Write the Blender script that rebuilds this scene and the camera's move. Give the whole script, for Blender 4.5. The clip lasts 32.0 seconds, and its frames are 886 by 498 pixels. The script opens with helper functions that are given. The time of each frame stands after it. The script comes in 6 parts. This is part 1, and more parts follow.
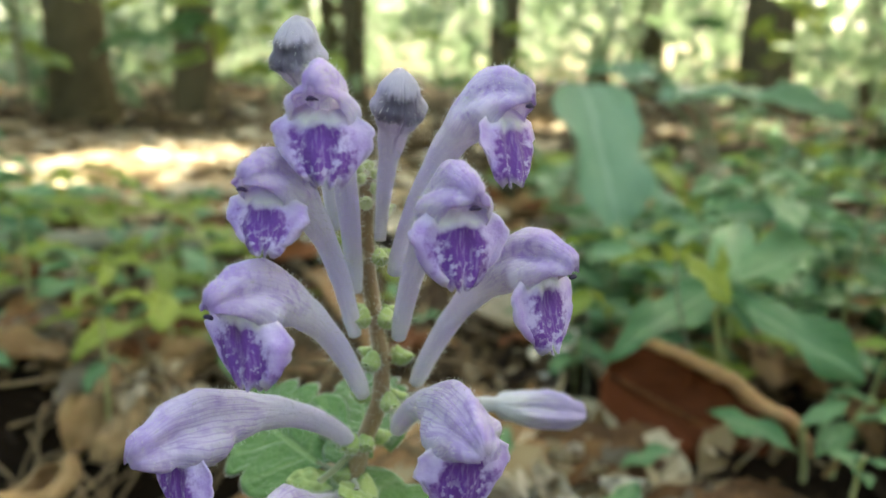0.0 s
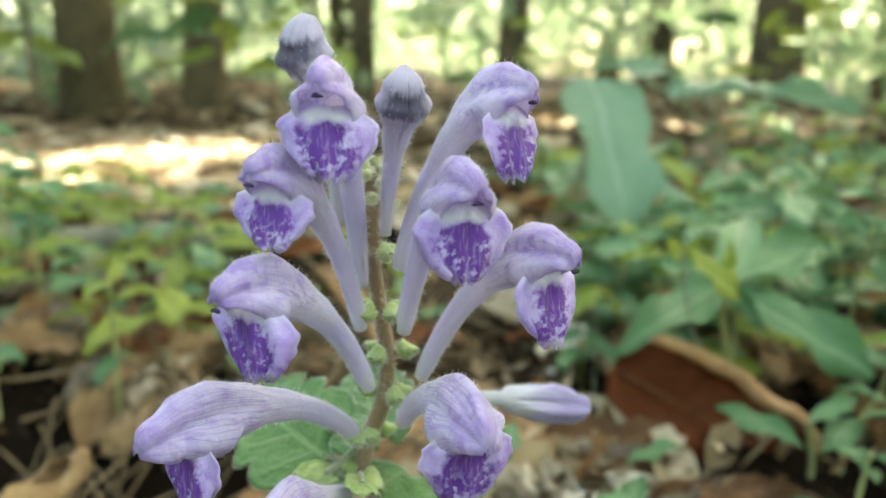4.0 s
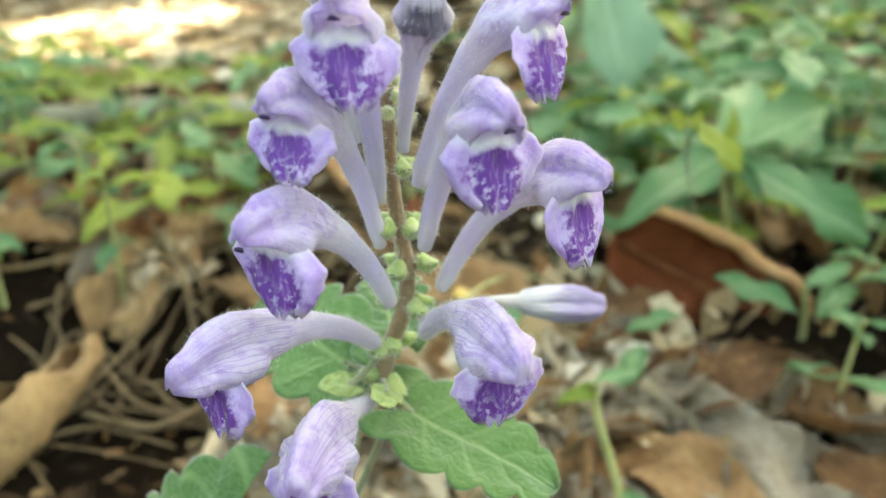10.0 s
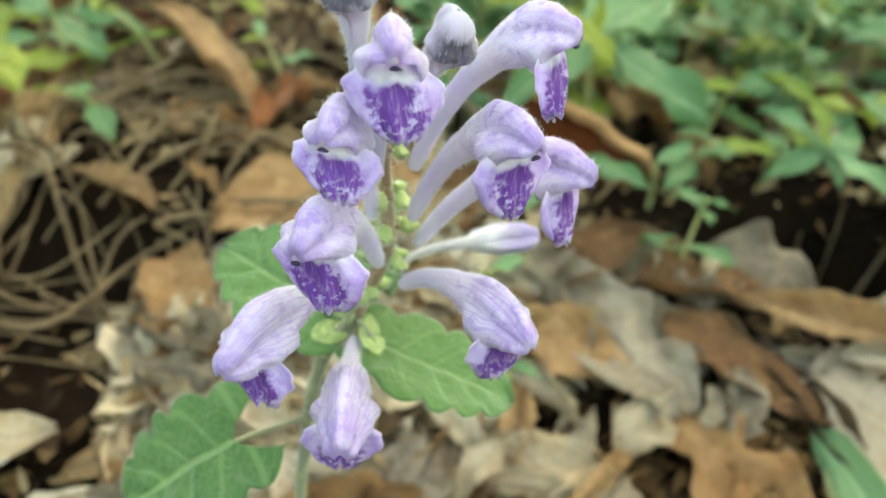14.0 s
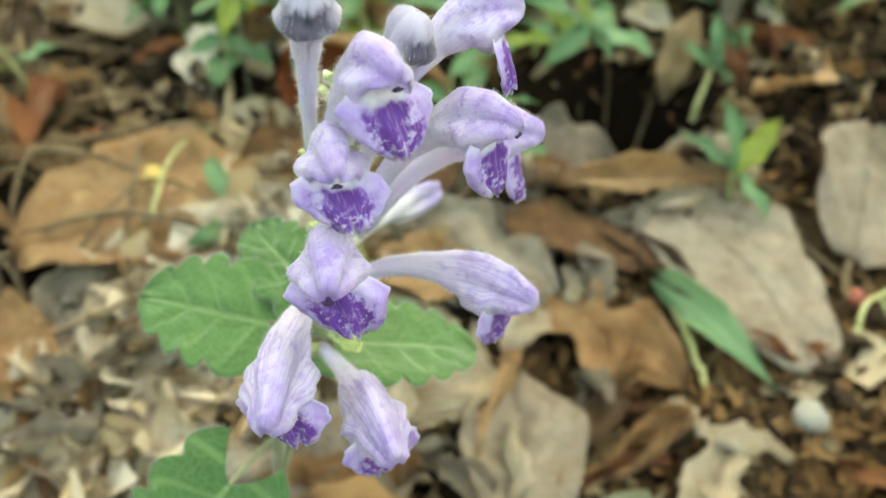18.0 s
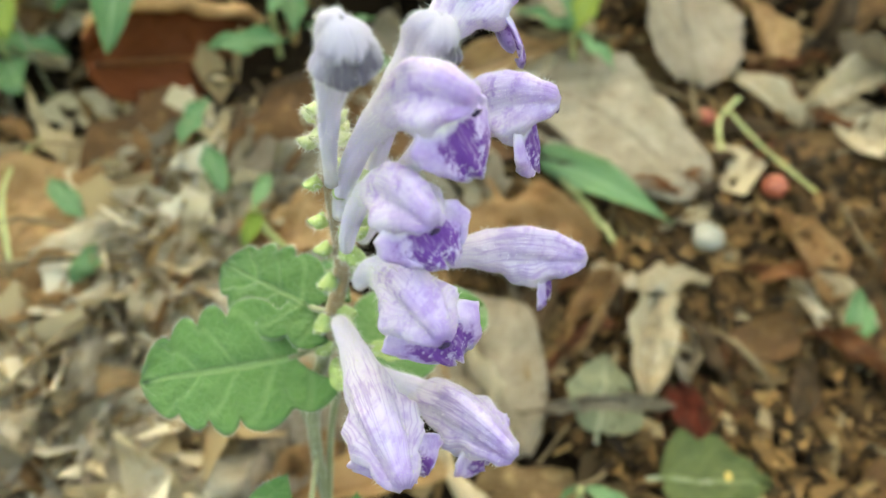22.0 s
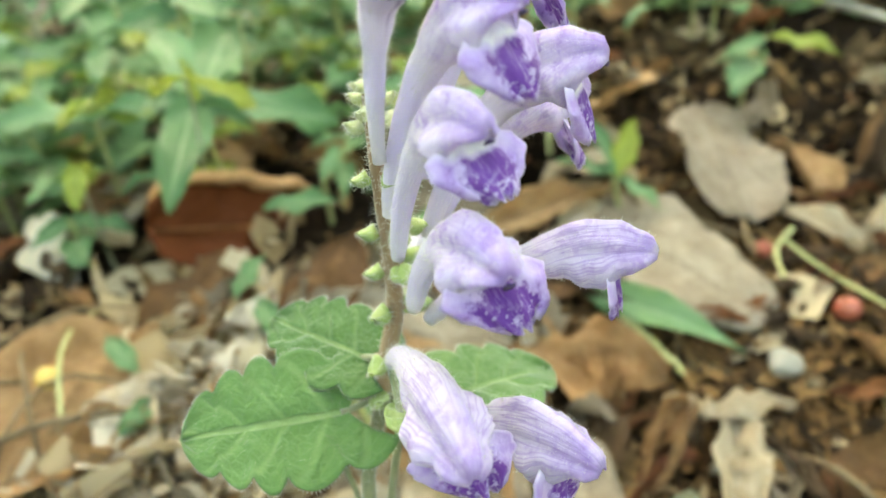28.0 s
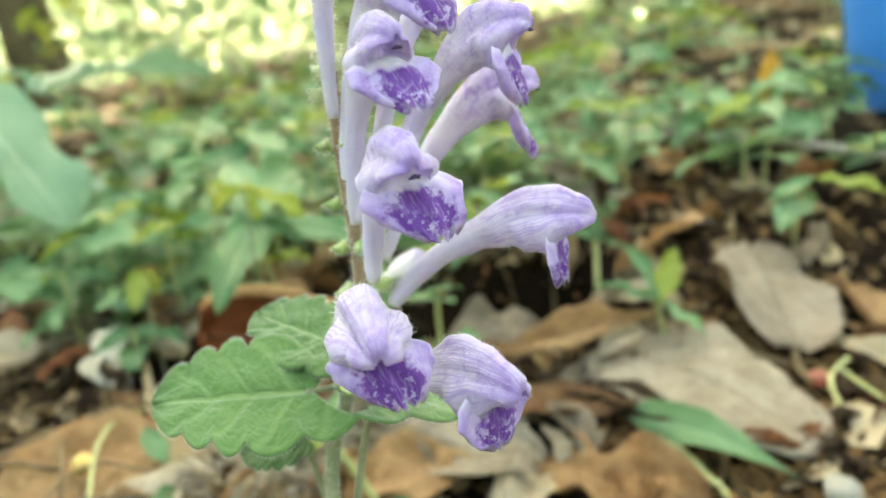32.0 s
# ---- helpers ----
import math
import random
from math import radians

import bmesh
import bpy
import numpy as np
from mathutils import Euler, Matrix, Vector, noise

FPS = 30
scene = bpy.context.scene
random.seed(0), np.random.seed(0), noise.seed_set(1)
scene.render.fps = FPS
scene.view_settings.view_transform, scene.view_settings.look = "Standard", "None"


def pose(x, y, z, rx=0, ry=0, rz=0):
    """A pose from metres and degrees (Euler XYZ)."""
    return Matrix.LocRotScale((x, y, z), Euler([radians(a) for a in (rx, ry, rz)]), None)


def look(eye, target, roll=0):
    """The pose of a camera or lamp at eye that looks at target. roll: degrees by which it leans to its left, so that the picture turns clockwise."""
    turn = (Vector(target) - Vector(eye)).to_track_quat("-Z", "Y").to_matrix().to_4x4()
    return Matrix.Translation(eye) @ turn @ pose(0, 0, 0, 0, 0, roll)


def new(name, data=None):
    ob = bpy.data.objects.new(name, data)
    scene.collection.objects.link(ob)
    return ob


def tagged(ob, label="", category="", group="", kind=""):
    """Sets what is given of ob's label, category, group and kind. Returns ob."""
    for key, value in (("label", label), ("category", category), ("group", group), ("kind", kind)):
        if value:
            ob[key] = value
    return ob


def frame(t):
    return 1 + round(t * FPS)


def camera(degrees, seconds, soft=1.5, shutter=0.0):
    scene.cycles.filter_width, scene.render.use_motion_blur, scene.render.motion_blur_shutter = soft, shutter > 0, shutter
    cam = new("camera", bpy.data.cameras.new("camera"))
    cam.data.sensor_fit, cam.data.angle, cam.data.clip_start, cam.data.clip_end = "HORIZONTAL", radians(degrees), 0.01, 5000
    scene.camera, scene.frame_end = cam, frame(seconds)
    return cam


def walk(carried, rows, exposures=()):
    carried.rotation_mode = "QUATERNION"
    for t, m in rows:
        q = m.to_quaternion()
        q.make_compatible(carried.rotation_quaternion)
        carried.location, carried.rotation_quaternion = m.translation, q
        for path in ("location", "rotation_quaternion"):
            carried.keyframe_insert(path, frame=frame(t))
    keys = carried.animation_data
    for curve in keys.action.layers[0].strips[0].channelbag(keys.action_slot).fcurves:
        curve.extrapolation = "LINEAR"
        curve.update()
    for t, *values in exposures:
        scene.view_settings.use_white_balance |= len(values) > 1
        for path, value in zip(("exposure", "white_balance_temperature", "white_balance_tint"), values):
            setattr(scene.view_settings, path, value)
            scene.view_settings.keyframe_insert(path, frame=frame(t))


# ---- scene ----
cam = camera(60.49, 32.0, soft=1.6)
cam.data.dof.use_dof = True
cam.data.dof.focus_distance = 0.074
cam.data.dof.aperture_fstop = 24.0
EXPOSURES = [(0.0, 3.02, 7900, 0), (2.5, 3.28, 7900, 0), (6.0, 3.28, 7900, 0), (7.2, 3.2, 8000, 0), (8.0, 3.26, 8000, 0), (9.2, 3.52, 8200, 0), (12.0, 3.7, 8500, -1), (22.0, 3.68, 9100, -2), (29.0, 3.9, 9000, 0), (32.0, 3.86, 8800, 0)]
METRES, EYE, TILT, LEAN, TURN = 0.20, 0.1775, -13.0, -2.0, 0.0
ROWS = [
    (0.0, -0.0000, 0.0000, -0.0000, -0.00, 0.00, 0.00),
    (0.5, -0.0090, -0.0004, 0.0051, -0.30, -0.16, -0.16),
    (1.0, -0.0080, -0.0013, 0.0069, -0.27, -0.23, -0.24),
    (1.5, -0.0031, -0.0025, 0.0041, 0.03, -0.13, -0.13),
    (2.0, -0.0012, -0.0054, 0.0002, 0.28, 0.01, 0.03),
    (2.5, -0.0031, -0.0023, -0.0005, 0.35, -0.02, 0.07),
    (3.0, -0.0048, -0.0044, -0.0014, 0.41, -0.05, 0.01),
    (3.5, 0.0035, -0.0032, 0.0002, 0.67, -0.21, -0.02),
    (5.5, -0.0096, -0.0105, -0.0041, 0.52, -0.63, -0.11),
    (6.0, -0.0128, -0.0110, -0.0030, 0.47, -1.06, -0.40),
    (6.5, -0.0006, -0.0151, -0.0129, 0.90, -1.08, 0.00),
    (7.0, -0.0012, -0.0174, -0.0081, 0.93, -1.94, 0.68),
    (7.5, -0.0017, -0.0208, -0.0020, 0.97, -2.99, 1.05),
    (8.0, -0.0086, -0.0242, -0.0027, 0.80, -4.11, 0.90),
    (8.5, -0.0154, -0.0218, 0.0018, 0.43, -5.64, 0.89),
    (9.0, -0.0172, -0.0175, 0.0124, 0.06, -7.25, 1.26),
    (9.5, -0.0182, -0.0006, 0.0127, -0.11, -8.88, 0.96),
    (10.0, -0.0147, 0.0115, 0.0288, -0.29, -10.84, 1.58),
    (10.5, -0.0054, 0.0193, 0.0395, -0.36, -12.40, 2.48),
    (11.0, -0.0236, 0.0183, 0.0525, -1.25, -14.62, 1.93),
    (11.5, -0.0434, 0.0144, 0.0772, -2.48, -17.06, 0.84),
    (12.0, -0.0528, 0.0012, 0.0854, -3.85, -18.59, 0.26),
    (12.5, -0.0524, 0.0016, 0.0961, -5.63, -20.04, 0.48),
    (13.0, -0.0773, -0.0090, 0.1117, -8.36, -21.28, 0.45),
    (13.5, -0.1011, -0.0150, 0.1243, -10.90, -22.52, -0.13),
    (14.0, -0.1061, -0.0069, 0.1169, -12.67, -23.00, -0.69),
    (14.5, -0.1195, 0.0058, 0.1191, -14.82, -23.91, -1.20),
    (16.5, -0.1723, 0.0070, 0.1490, -25.04, -27.03, 2.43),
    (17.0, -0.1867, 0.0101, 0.1375, -27.97, -27.33, 3.42),
    (17.5, -0.1818, 0.0277, 0.1443, -30.84, -28.82, 5.34),
    (18.0, -0.2043, 0.0453, 0.1595, -35.15, -30.17, 7.05),
    (18.5, -0.2234, 0.0612, 0.1821, -38.33, -32.07, 7.39),
    (19.0, -0.2292, 0.0567, 0.1765, -40.63, -32.61, 8.67),
    (19.5, -0.2371, 0.0651, 0.1842, -43.39, -34.20, 9.49),
    (20.0, -0.2515, 0.0718, 0.1841, -46.09, -34.92, 10.98),
    (20.5, -0.2604, 0.1019, 0.1922, -49.51, -37.00, 11.52),
    (21.0, -0.2550, 0.1079, 0.1918, -52.23, -38.37, 13.72),
    (21.5, -0.2455, 0.1403, 0.2013, -54.48, -40.39, 13.65),
    (22.0, -0.2468, 0.1542, 0.2143, -56.69, -42.07, 14.52),
    (22.5, -0.2588, 0.1581, 0.2215, -58.43, -42.79, 15.00),
    (23.0, -0.2555, 0.1702, 0.2206, -59.89, -43.93, 15.65),
    (23.5, -0.2479, 0.1850, 0.2211, -61.65, -45.16, 16.20),
    (24.0, -0.2527, 0.1945, 0.2181, -63.06, -45.21, 16.77),
    (24.5, -0.2545, 0.1936, 0.2254, -63.99, -45.62, 17.62),
    (25.0, -0.2661, 0.1956, 0.2208, -63.60, -43.67, 17.89),
    (25.5, -0.2928, 0.1808, 0.1980, -61.64, -40.05, 17.65),
    (27.5, -0.2988, 0.1675, 0.1289, -57.09, -29.37, 19.73),
    (28.0, -0.2993, 0.1587, 0.1125, -55.29, -25.84, 19.66),
    (28.5, -0.3018, 0.1534, 0.1066, -54.31, -23.35, 19.35),
    (29.0, -0.3242, 0.1438, 0.1054, -53.94, -20.80, 18.90),
    (29.5, -0.3362, 0.1214, 0.0786, -52.86, -17.99, 18.72),
    (30.0, -0.3379, 0.1213, 0.0730, -52.81, -17.05, 19.36),
    (30.5, -0.3415, 0.1271, 0.0519, -52.47, -15.35, 19.80),
    (31.0, -0.3443, 0.1089, 0.0217, -51.08, -13.17, 20.03),
    (31.5, -0.3413, 0.0983, 0.0066, -49.86, -11.51, 19.98),
    (32.0, -0.3330, 0.0950, -0.0093, -48.83, -9.87, 20.02),
]
walk(cam, [(t, pose(0, 0, EYE, TILT, LEAN, TURN) @ pose(METRES * x, METRES * y, METRES * z, 90 + pitch, roll, yaw)) for t, x, y, z, yaw, pitch, roll in ROWS],
     exposures=EXPOSURES)

# ---- world, sun ----
world = bpy.data.worlds.new("forest_sky")
scene.world = world
world.use_nodes = True
wn = world.node_tree
sky = wn.nodes.new("ShaderNodeTexSky")
sky.sky_type = 'NISHITA'
sky.sun_disc = False
sky.dust_density = 4.0
sky.sun_elevation = radians(50)
sky.sun_rotation = radians(43)
wn.nodes["Background"].inputs["Strength"].default_value = 0.15
wn.links.new(sky.outputs[0], wn.nodes["Background"].inputs["Color"])
SUN_WAY = Vector((0.45, 0.48, 0.78)).normalized()
sun = new("sun", bpy.data.lights.new("sun", 'SUN'))
sun.data.energy, sun.data.angle, sun.data.color = 5.0, radians(0.6), (1.0, 0.98, 0.94)
sun.matrix_world = look(SUN_WAY * 10, (0, 0, 0))

# ---- materials ----
def graph(name):
    m = bpy.data.materials.new(name)
    m.use_nodes = True
    return m, m.node_tree, m.node_tree.nodes["Principled BSDF"]


def node(nt, kind, **values):
    n = nt.nodes.new(kind)
    for key, v in values.items():
        if key in ("operation", "data_type", "blend_type", "wave_type", "bands_direction", "feature", "interpolation_type"):
            if key == "operation": n.operation = v
            elif key == "data_type": n.data_type = v
            elif key == "blend_type": n.blend_type = v
            elif key == "wave_type": n.wave_type = v
            elif key == "bands_direction": n.bands_direction = v
            elif key == "feature": n.feature = v
            else: n.interpolation_type = v
        else:
            n.inputs[key.replace("_", " ")].default_value = v
    return n


def math_node(nt, op, a, b=0.0, clamp=False):
    n = nt.nodes.new("ShaderNodeMath")
    n.operation, n.use_clamp = op, clamp
    for i, v in enumerate((a, b)):
        if isinstance(v, (int, float)): n.inputs[i].default_value = v
        else: nt.links.new(v, n.inputs[i])
    return n.outputs[0]


def ramp(nt, fac, stops):
    n = nt.nodes.new("ShaderNodeValToRGB")
    els = n.color_ramp.elements
    while len(els) < len(stops): els.new(0.5)
    for e, (p, c) in zip(els, stops):
        e.position = p
        e.color = (*c, 1) if not isinstance(c, (int, float)) else (c, c, c, 1)
    nt.links.new(fac, n.inputs[0])
    return n.outputs[0]


def mix(nt, fac, a, b, blend='MIX'):
    n = nt.nodes.new("ShaderNodeMix")
    n.data_type, n.blend_type = 'RGBA', blend
    for i, v in ((0, fac), (6, a), (7, b)):
        if isinstance(v, (int, float)): n.inputs[i].default_value = v
        elif isinstance(v, tuple): n.inputs[i].default_value = (*v, 1)
        else: nt.links.new(v, n.inputs[i])
    return n.outputs[2]


def noise_tex(nt, scale, detail=4.0, vec=None, rough=0.55):
    n = nt.nodes.new("ShaderNodeTexNoise")
    n.inputs["Scale"].default_value, n.inputs["Detail"].default_value, n.inputs["Roughness"].default_value = scale, detail, rough
    if vec is not None: nt.links.new(vec, n.inputs["Vector"])
    return n.outputs["Fac"]


def object_coords(nt):
    return nt.nodes.new("ShaderNodeTexCoord").outputs["Object"]


def uv_axes(nt):
    tc = nt.nodes.new("ShaderNodeTexCoord")
    sp = nt.nodes.new("ShaderNodeSeparateXYZ")
    nt.links.new(tc.outputs["UV"], sp.inputs[0])
    return tc.outputs["UV"], sp.outputs[0], sp.outputs[1]


def stretched(nt, vec, sx, sy):
    n = nt.nodes.new("ShaderNodeMapping")
    n.inputs["Scale"].default_value = (sx, sy, 1)
    nt.links.new(vec, n.inputs["Vector"])
    return n.outputs[0]


def bump(nt, bsdf, height, strength, distance):
    n = nt.nodes.new("ShaderNodeBump")
    n.inputs["Strength"].default_value, n.inputs["Distance"].default_value = strength, distance
    nt.links.new(height, n.inputs["Height"])
    nt.links.new(n.outputs[0], bsdf.inputs["Normal"])
    return n.outputs[0]


def thin(nt, bsdf, color, share):
    """Lets part of the light through a thin leaf or petal."""
    tr = nt.nodes.new("ShaderNodeBsdfTranslucent")
    nt.links.new(color, tr.inputs["Color"])
    mx = nt.nodes.new("ShaderNodeMixShader")
    mx.inputs[0].default_value = share
    nt.links.new(bsdf.outputs[0], mx.inputs[1])
    nt.links.new(tr.outputs[0], mx.inputs[2])
    nt.links.new(mx.outputs[0], nt.nodes["Material Output"].inputs["Surface"])


def petal_tube_material(name="lavender_petal", fade=0.0):
    m, nt, b = graph(name)
    uv, s, a = uv_axes(nt)
    edge = math_node(nt, 'MULTIPLY', math_node(nt, 'ABSOLUTE', math_node(nt, 'SUBTRACT', a, 0.5)), 2.0)
    wob = noise_tex(nt, 5.0, 4.0, stretched(nt, uv, 1.5, 4.0))
    s2 = math_node(nt, 'ADD', s, math_node(nt, 'MULTIPLY', math_node(nt, 'SUBTRACT', wob, 0.5), 0.28))
    col = ramp(nt, s2, [(0.0, (0.90, 0.88, 0.955)), (0.22, (0.83, 0.78, 0.95)), (0.42, (0.85, 0.805, 0.95)), (0.56, (0.91, 0.88, 0.955)), (0.68, (0.88, 0.83, 0.945)), (0.81, (0.78, 0.685, 0.895)), (0.94, (0.61, 0.46, 0.81)), (1.0, (0.54, 0.39, 0.75))])
    veins = noise_tex(nt, 9.0, 2.0, stretched(nt, uv, 0.45, 3.2), 0.4)
    vf = ramp(nt, veins, [(0.44, 0.0), (0.5, 1.0), (0.56, 0.0)])
    place = nt.nodes.new("ShaderNodeTexCoord").outputs["Object"]
    hood = ramp(nt, s, [(0.56, 0.0), (0.72, 1.0)])
    pale = math_node(nt, 'MULTIPLY', ramp(nt, noise_tex(nt, 480.0, 3.0, place, 0.5), [(0.44, 0.0), (0.62, 0.7)]), hood)
    col = mix(nt, pale, col, (0.83, 0.75, 0.92))
    deep = math_node(nt, 'MULTIPLY', ramp(nt, noise_tex(nt, 620.0, 3.0, stretched(nt, place, 1.0, 1.4), 0.6), [(0.50, 0.0), (0.64, 0.75)]), hood)
    col = mix(nt, deep, col, (0.50, 0.33, 0.71))
    rim = math_node(nt, 'MULTIPLY', ramp(nt, math_node(nt, 'ADD', edge, math_node(nt, 'MULTIPLY', math_node(nt, 'SUBTRACT', wob, 0.5), 0.5)), [(0.52, 0.0), (0.74, 0.65)]), ramp(nt, s, [(0.55, 0.0), (0.68, 1.0), (0.86, 0.8), (0.95, 0.0)]))
    col = mix(nt, rim, col, (0.88, 0.83, 0.92))
    if fade: col = mix(nt, math_node(nt, 'MULTIPLY', ramp(nt, s, [(0.0, 1.0), (0.74, 1.0), (0.95, 0.15)]), fade), col, (0.80, 0.73, 0.87))
    on_hood = ramp(nt, s, [(0.45, 0.0), (0.64, 0.22 + 0.7 * fade), (0.9, 0.2 + 0.6 * fade), (0.98, 0.1)])
    col = mix(nt, math_node(nt, 'MULTIPLY', vf, on_hood), col, (0.42, 0.25, 0.62))
    nt.links.new(col, b.inputs["Base Color"])
    b.inputs["Roughness"].default_value = 0.55
    b.inputs["Sheen Weight"].default_value = 0.35
    b.inputs["Subsurface Weight"].default_value = 0.15
    b.inputs["Subsurface Radius"].default_value = (0.002, 0.0015, 0.002)
    bump(nt, b, math_node(nt, 'ADD', math_node(nt, 'ADD', noise_tex(nt, 900.0, 3.0, place), wob), math_node(nt, 'MULTIPLY', noise_tex(nt, 330.0, 2.0, place), math_node(nt, 'MULTIPLY', hood, 1.6))), 0.5, 0.0005)
    thin(nt, b, col, 0.5)
    return m


def petal_lip_material():
    """Lower lip: white palate, lavender side lobes, a violet blotch on the middle lobe broken by white flecks."""
    m, nt, b = graph("spotted_lip")
    uv, u, v = uv_axes(nt)
    cu = math_node(nt, 'ABSOLUTE', math_node(nt, 'SUBTRACT', u, 0.5))
    place = nt.nodes.new("ShaderNodeTexCoord").outputs["Object"]
    n2 = noise_tex(nt, 1500.0, 3.0, place, 0.6)
    n1 = noise_tex(nt, 520.0, 3.0, place, 0.55)
    col = mix(nt, ramp(nt, n1, [(0.4, 0.0), (0.62, 1.0)]), (0.50, 0.34, 0.73), (0.67, 0.55, 0.84))
    jit = math_node(nt, 'MULTIPLY', math_node(nt, 'SUBTRACT', n1, 0.5), 0.5)
    fine = math_node(nt, 'MULTIPLY', math_node(nt, 'SUBTRACT', n2, 0.5), 0.35)
    reach = math_node(nt, 'MULTIPLY', cu, ramp(nt, v, [(0.66, 1.0), (0.88, 0.78)]))
    across = ramp(nt, math_node(nt, 'ADD', math_node(nt, 'ADD', reach, jit), fine), [(0.18, 1.0), (0.28, 0.0)])
    along = ramp(nt, math_node(nt, 'ADD', v, math_node(nt, 'MULTIPLY', jit, 0.5)), [(0.49, 0.0), (0.55, 1.0), (0.93, 1.0), (1.0, 0.5)])
    blot = math_node(nt, 'MULTIPLY', across, along)
    streak = noise_tex(nt, 26.0, 2.0, stretched(nt, uv, 1.0, 0.22), 0.5)
    blot = math_node(nt, 'MULTIPLY', blot, ramp(nt, streak, [(0.36, 0.72), (0.50, 1.0)]))
    col = mix(nt, blot, col, (0.18, 0.045, 0.38))
    flecks = ramp(nt, n2, [(0.54, 0.0), (0.60, 1.0)])
    low = ramp(nt, math_node(nt, 'ADD', v, math_node(nt, 'MULTIPLY', reach, 0.9)), [(0.74, 0.0), (0.92, 1.0)])
    col = mix(nt, math_node(nt, 'MULTIPLY', math_node(nt, 'MULTIPLY', flecks, low), ramp(nt, cu, [(0.20, 0.65), (0.32, 0.0)])), col, (0.76, 0.67, 0.89))
    palate = math_node(nt, 'MULTIPLY', ramp(nt, math_node(nt, 'ADD', v, math_node(nt, 'MULTIPLY', jit, 0.3)), [(0.46, 1.0), (0.54, 0.0)]), ramp(nt, cu, [(0.28, 1.0), (0.42, 0.5)]))
    col = mix(nt, palate, col, (0.94, 0.93, 0.95))
    border = math_node(nt, 'MAXIMUM', ramp(nt, v, [(0.95, 0.0), (1.0, 0.6)]), ramp(nt, cu, [(0.46, 0.0), (0.5, 0.5)]))
    col = mix(nt, border, col, (0.84, 0.78, 0.90))
    nt.links.new(col, b.inputs["Base Color"])
    b.inputs["Roughness"].default_value = 0.5
    b.inputs["Sheen Weight"].default_value = 0.2
    bump(nt, b, n2, 0.5, 0.0005)
    thin(nt, b, col, 0.4)
    return m


def shade_bud_material():
    """Unopened corolla: pale tube under a dusky grey-violet cap."""
    m, nt, b = graph("dusky_bud")
    uv, s, a = uv_axes(nt)
    wob = noise_tex(nt, 6.0, 4.0, stretched(nt, uv, 1.5, 4.0))
    s2 = math_node(nt, 'ADD', s, math_node(nt, 'MULTIPLY', math_node(nt, 'SUBTRACT', wob, 0.5), 0.14))
    col = ramp(nt, s2, [(0.0, (0.86, 0.84, 0.87)), (0.3, (0.82, 0.79, 0.92)), (0.6, (0.85, 0.82, 0.92)), (0.80, (0.75, 0.69, 0.83)), (0.90, (0.67, 0.62, 0.75)), (1.0, (0.73, 0.69, 0.80))])
    edge = math_node(nt, 'MULTIPLY', math_node(nt, 'ABSOLUTE', math_node(nt, 'SUBTRACT', a, 0.5)), 2.0)
    dusk = math_node(nt, 'MULTIPLY', ramp(nt, s2, [(0.785, 0.0), (0.82, 1.0), (0.89, 1.0), (0.93, 0.0)]), ramp(nt, math_node(nt, 'ADD', edge, math_node(nt, 'MULTIPLY', math_node(nt, 'SUBTRACT', wob, 0.5), 0.3)), [(0.58, 0.0), (0.82, 0.9)]))
    col = mix(nt, dusk, col, (0.085, 0.06, 0.13))
    vein = math_node(nt, 'MULTIPLY', ramp(nt, edge, [(0.955, 0.0), (0.985, 0.55)]), ramp(nt, s2, [(0.52, 0.0), (0.66, 1.0), (0.82, 1.0), (0.86, 0.0)]))
    col = mix(nt, vein, col, (0.36, 0.28, 0.46))
    fine = noise_tex(nt, 30.0, 3.0, uv)
    col = mix(nt, math_node(nt, 'MULTIPLY', fine, 0.25), col, (0.72, 0.70, 0.77))
    nt.links.new(col, b.inputs["Base Color"])
    b.inputs["Roughness"].default_value = 0.6
    b.inputs["Sheen Weight"].default_value = 0.5
    bump(nt, b, math_node(nt, 'ADD', fine, wob), 0.4, 0.0005)
    thin(nt, b, col, 0.58)
    return m


